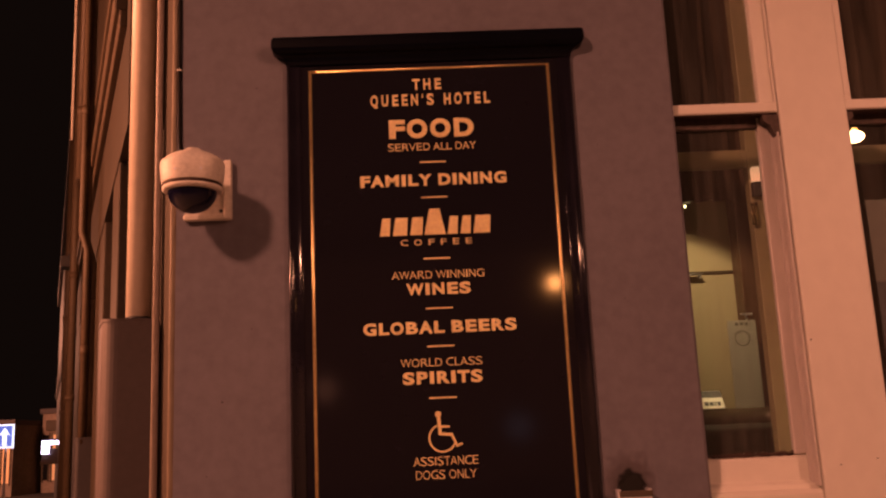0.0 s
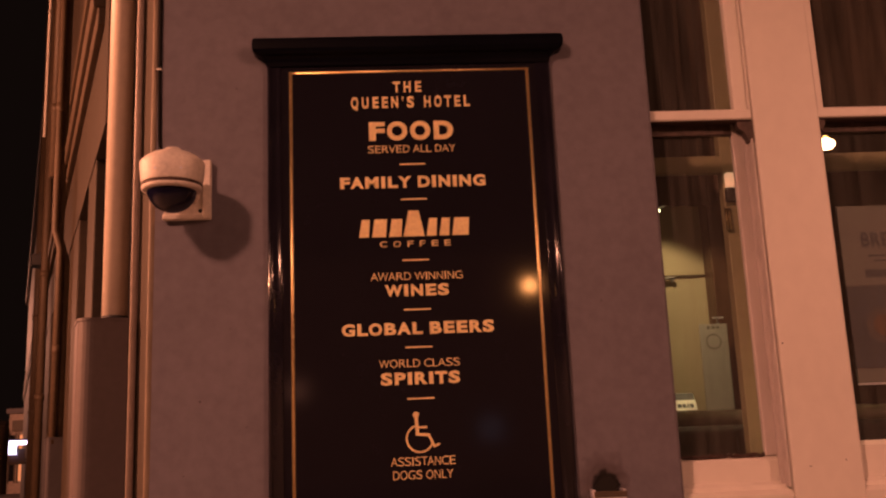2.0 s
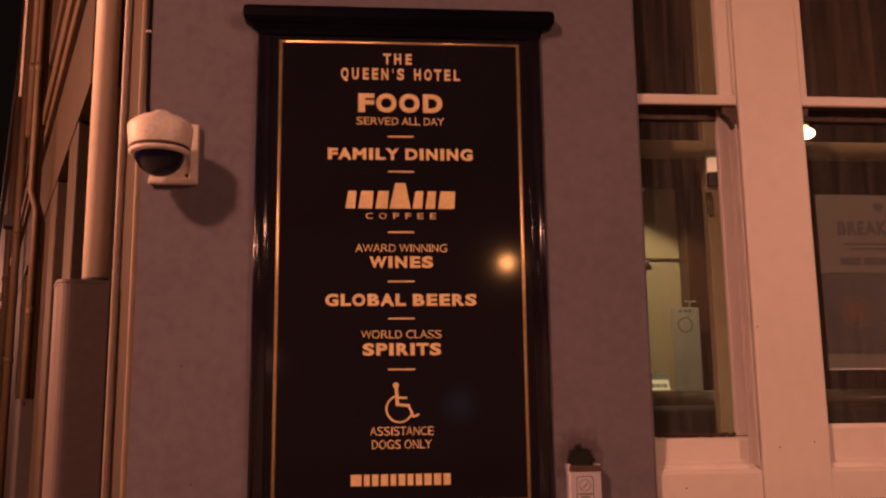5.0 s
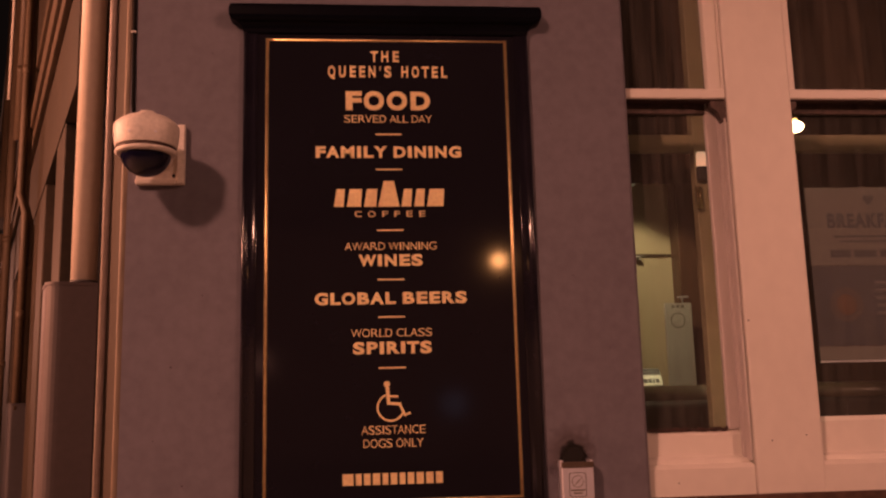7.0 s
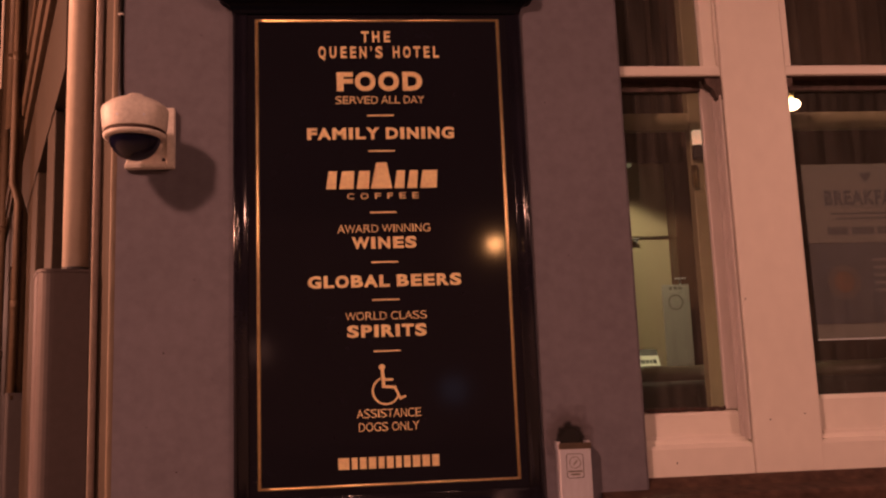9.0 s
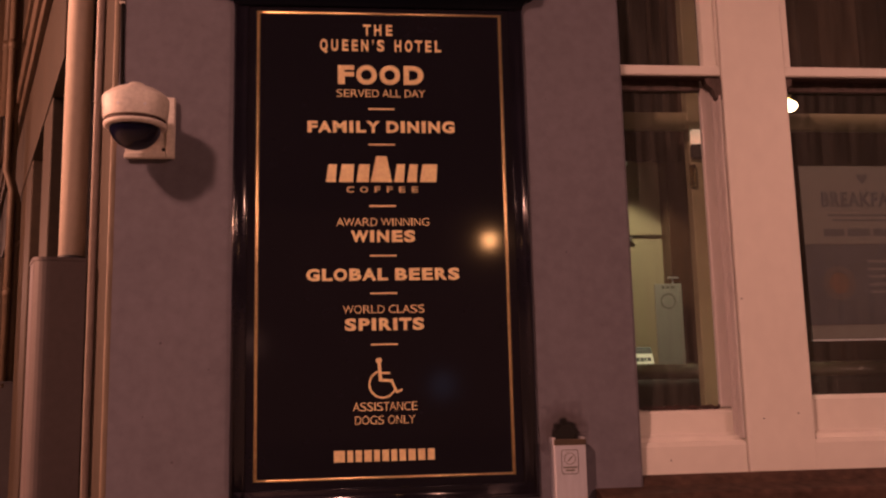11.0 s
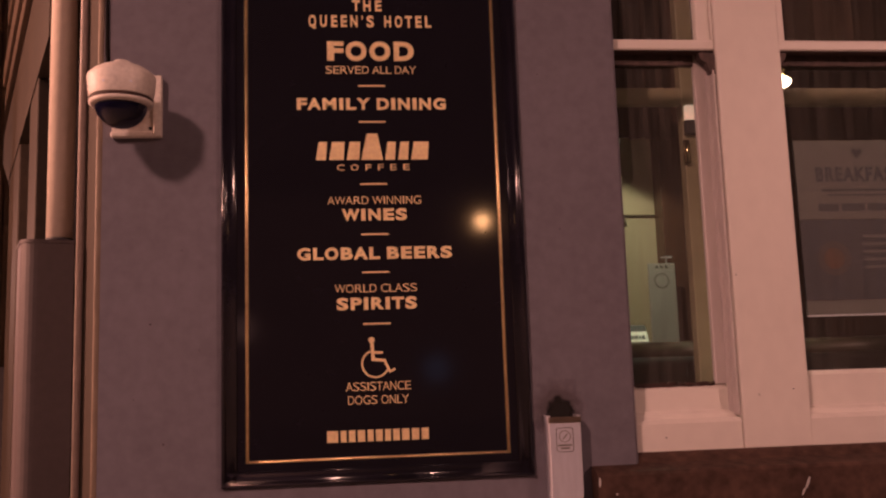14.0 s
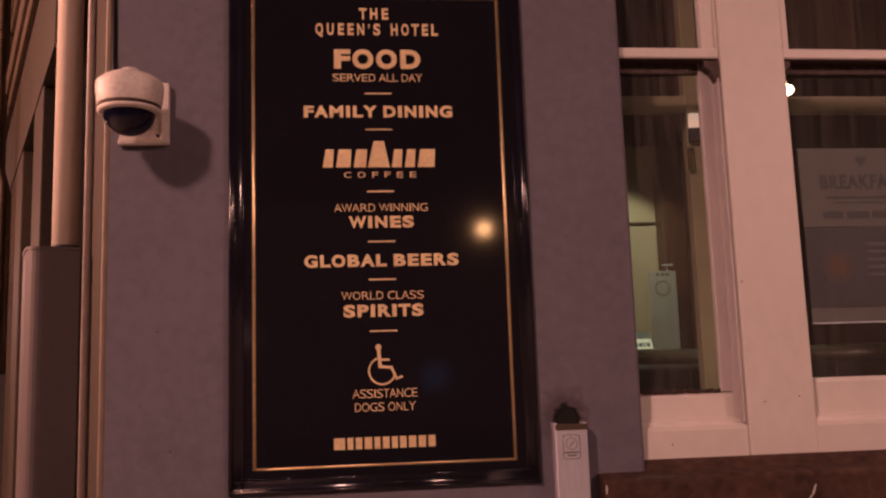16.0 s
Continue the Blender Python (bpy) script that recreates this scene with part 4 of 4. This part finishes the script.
for s0, o0, z0, h, glow, lab in ((14.4, 0.0, 2.50, 0.14, M_SIGNGLOW, "small lit white bulkhead lamp on the side wall"), (9.9, 0.0, 2.08, 0.13, M_WARM, "small lit amber bulkhead lamp on the side wall"), (8.0, -0.005, 2.94, 0.09, M_WARM, "small lit amber bulkhead lamp on the side wall")):
    bh = thing("bulkhead_lamp", tuple(fac(s0, 0.0, z0)), lab, "lamp", "bulkhead lamps")
    bm = bmesh.new()
    fac_box(bm, s0, s0 + 0.08, -0.005, o0 + 0.005, z0 - 0.02, z0 + h + 0.02, 0.004)
    part("case", fac_place(bm), M_INK, bh)
    bm = bmesh.new()
    fac_box(bm, s0 - 0.02, s0, max(0.0, o0 - 0.02), o0 + 0.03, z0, z0 + h, 0.006)
    part("lens", fac_place(bm), glow, bh, "glowing lens")
    at_base(bh)

# ---------------------------------------------------------------- far end of the side street
ps = thing("projecting_sign", tuple(fac(14, 0.0, 1.7)), "projecting shop sign with a glowing white bent tube", "sign")
for nm, a, m in (("arm", (13.98, 14.02, 0.0, 0.08, 1.62, 1.66), M_INK), ("panel", (13.97, 14.03, 0.08, 0.33, 1.60, 1.82), M_BOX), ("frame", (13.96, 14.04, 0.06, 0.36, 1.56, 1.60), M_BAND), ("tube_top", (13.94, 13.97, 0.0, 0.34, 1.885, 1.95), M_SIGNGLOW), ("tube_side", (13.94, 13.97, 0.22, 0.34, 1.73, 1.885), M_SIGNGLOW), ("bracket", (13.975, 14.025, 0.0, 0.34, 1.955, 1.98), M_INK)):
    bm = bmesh.new()
    fac_box(bm, *a)
    part(nm, fac_place(bm), m, ps)
at_base(ps)
RX, RZ = -10.985, 2.255
rs = thing("road_sign", (RX, 22.0, -0.12), "lit blue road sign with a white arrow on a grey post", "sign")
part("post", tube(bmesh.new(), [(RX, 22.07, -0.12), (RX, 22.07, RZ + 0.30)], 0.035, 12), M_STEEL, rs)
part("rim", boxm(RX - 0.225, RX + 0.225, 22.0, 22.03, RZ - 0.305, RZ + 0.305, bevel=0.004), M_WHITEGLOW, rs, "lit white border")
part("plate", boxm(RX - 0.185, RX + 0.185, 21.98, 22.02, RZ - 0.265, RZ + 0.265, bevel=0.004), M_BLUEGLOW, rs, "lit blue plate")
part("arrow", plate_xz(bmesh.new(), [(RX - 0.055, RZ - 0.24), (RX + 0.055, RZ - 0.24), (RX + 0.055, RZ + 0.05), (RX + 0.14, RZ + 0.02), (RX, RZ + 0.22), (RX - 0.14, RZ + 0.02), (RX - 0.055, RZ + 0.05)], 21.972, 21.979), M_WHITEGLOW, rs, "white upright arrow")
at_base(rs)


def far_shop(x0, x1, y, h, bays, label):
    s = thing("shop_building", ((x0 + x1) / 2, y, -0.12), label, "building", "far shops")
    part("wall", boxm(x0, x1, y, y + 6, -0.12, h), M_BRICK, s)
    part("parapet", boxm(x0 - 0.1, x1 + 0.1, y - 0.15, y + 6, h, h + 0.25), M_BOX, s)
    part("fascia", boxm(x0 + 0.2, x1 - 0.2, y - 0.12, y, h - 0.9, h - 0.35), M_BAND, s)
    w = (x1 - x0) / bays
    for k in range(bays):
        win = part("window", boxm(x0 + w * (k + 0.15), x0 + w * (k + 0.85), y - 0.02, y + 0.02, 0.5, h - 1.1), M_SHOPGLOW if k % 3 == 1 else M_DARKGLASS, s)
        for q in (0.15, 0.85):
            part("glazing_bar", boxm(x0 + w * (k + q) - 0.04, x0 + w * (k + q) + 0.04, y - 0.05, y - 0.02, 0.4, h - 1.0), M_BAND, win)
    at_base(s)


far_shop(-40, -27.5, 46, 3.1, 14, "low shop row with dark windows at the street's end")
far_shop(-27, -20.2, 44, 3.3, 11, "low shop row with dark windows at the street's end")
far_shop(-20, -14, 47, 3.9, 13, "taller shop at the end of the side street")
for k, x in enumerate((-18.3, -21.5, -24.2)):
    p = thing("bollard", (x, 34, -0.12), "slim pale bollard at the street's end", "bollard", "bollards")
    part("shaft", tube(bmesh.new(), [(x, 34, -0.12), (x, 34, 1.0)], 0.06, 12), M_STEEL, p)
    part("cap", lathe(bmesh.new(), [(0.07, 0.0), (0.075, 0.03), (0.04, 0.07), (0.0, 0.08)], (x, 34, 1.0), 12), M_STEEL, p)
    at_base(p)
# unseen light added to brighten the shops at the street's end
lamp_light("far_street_lamp", (-21, 34, 6.5), 4800, 0.3, SODIUM)

# ---------------------------------------------------------------- small wear
for x, y, z, r, m, lab in ((1.207, PF, 1.945, 0.0035, M_INK, "dark nail spot on the white post"), (1.255, PF, 1.545, 0.003, M_INK, "dark nail spot on the white post"), (1.375, PF, 1.56, 0.0028, M_INK, "dark nail spot on the white post"), (0.93, PF + 0.002, 1.418, 0.003, M_INK, "dark nail spot on the window frame")):
    nl = link("nail_spot", lathe(bmesh.new(), [(r, -0.001), (r * 0.7, 0.001)], (0, 0, 0), 10), m)
    nl.matrix_world = pose(x, y, z, 90)
    tagged(nl, lab, "nail", "nail spots")
rng = random.Random(4)
for x, z, r in ((-0.692, 1.824, 0.0030), (-0.650, 1.462, 0.0026), (-0.60, 2.05, 0.0016), (-0.74, 1.60, 0.0018), (-0.545, 1.74, 0.0015), (0.60, 2.10, 0.0016), (0.71, 1.86, 0.0015), (0.55, 2.62, 0.0016), (-0.58, 2.86, 0.0016)):
    pts = [(x + r * (0.7 + 0.6 * rng.random()) * math.cos(k * math.pi / 4), z + r * (0.7 + 0.6 * rng.random()) * math.sin(k * math.pi / 4)) for k in range(8)]
    tagged(link("wall_speck", plate_xz(bmesh.new(), pts, WALL - 0.0012, WALL + 0.0005), M_DIRTSHADE), "small dark speck in the grey wall paint", "speck", "wall specks")
for x0, x1 in ((0.80, 1.130), (1.52, 2.32)):
    bm = bmesh.new()
    n = 34
    top = [(x0 + (x1 - x0) * k / n, 1.588 + 0.007 * rng.random()) for k in range(n + 1)]
    low = [(x0 + (x1 - x0) * k / n, 1.5825 - (0.004 * rng.random() if k > n * 0.15 else 0)) for k in range(n + 1)]
    plate_xz(bm, low + top[::-1], 0.1195, 0.136)
    tagged(link("putty_dirt", bm, M_DIRTSHADE), "dark brown cracked putty along the foot of the pane", "dirt")
for x, z, w, h, lean in ((1.335, 1.27, 0.004, 0.020, 0.45), (1.320, 1.245, 0.003, 0.012, 0.45), (0.72, 1.262, 0.003, 0.003, 0.0), (0.668, 1.30, 0.003, 0.014, 0.0)):
    pts = []
    for k in range(10):
        q = 0.75 + 0.5 * rng.random()
        u, v = w * q * math.cos(k * math.pi / 5), h * q * math.sin(k * math.pi / 5)
        pts.append((x + u + lean * v, z + v))
    tagged(link("paint_chip", plate_xz(bmesh.new(), pts, -0.0612, -0.0598), M_DISPLAY), "pale paint chip on the brown ledge", "paint chip", "paint chips")
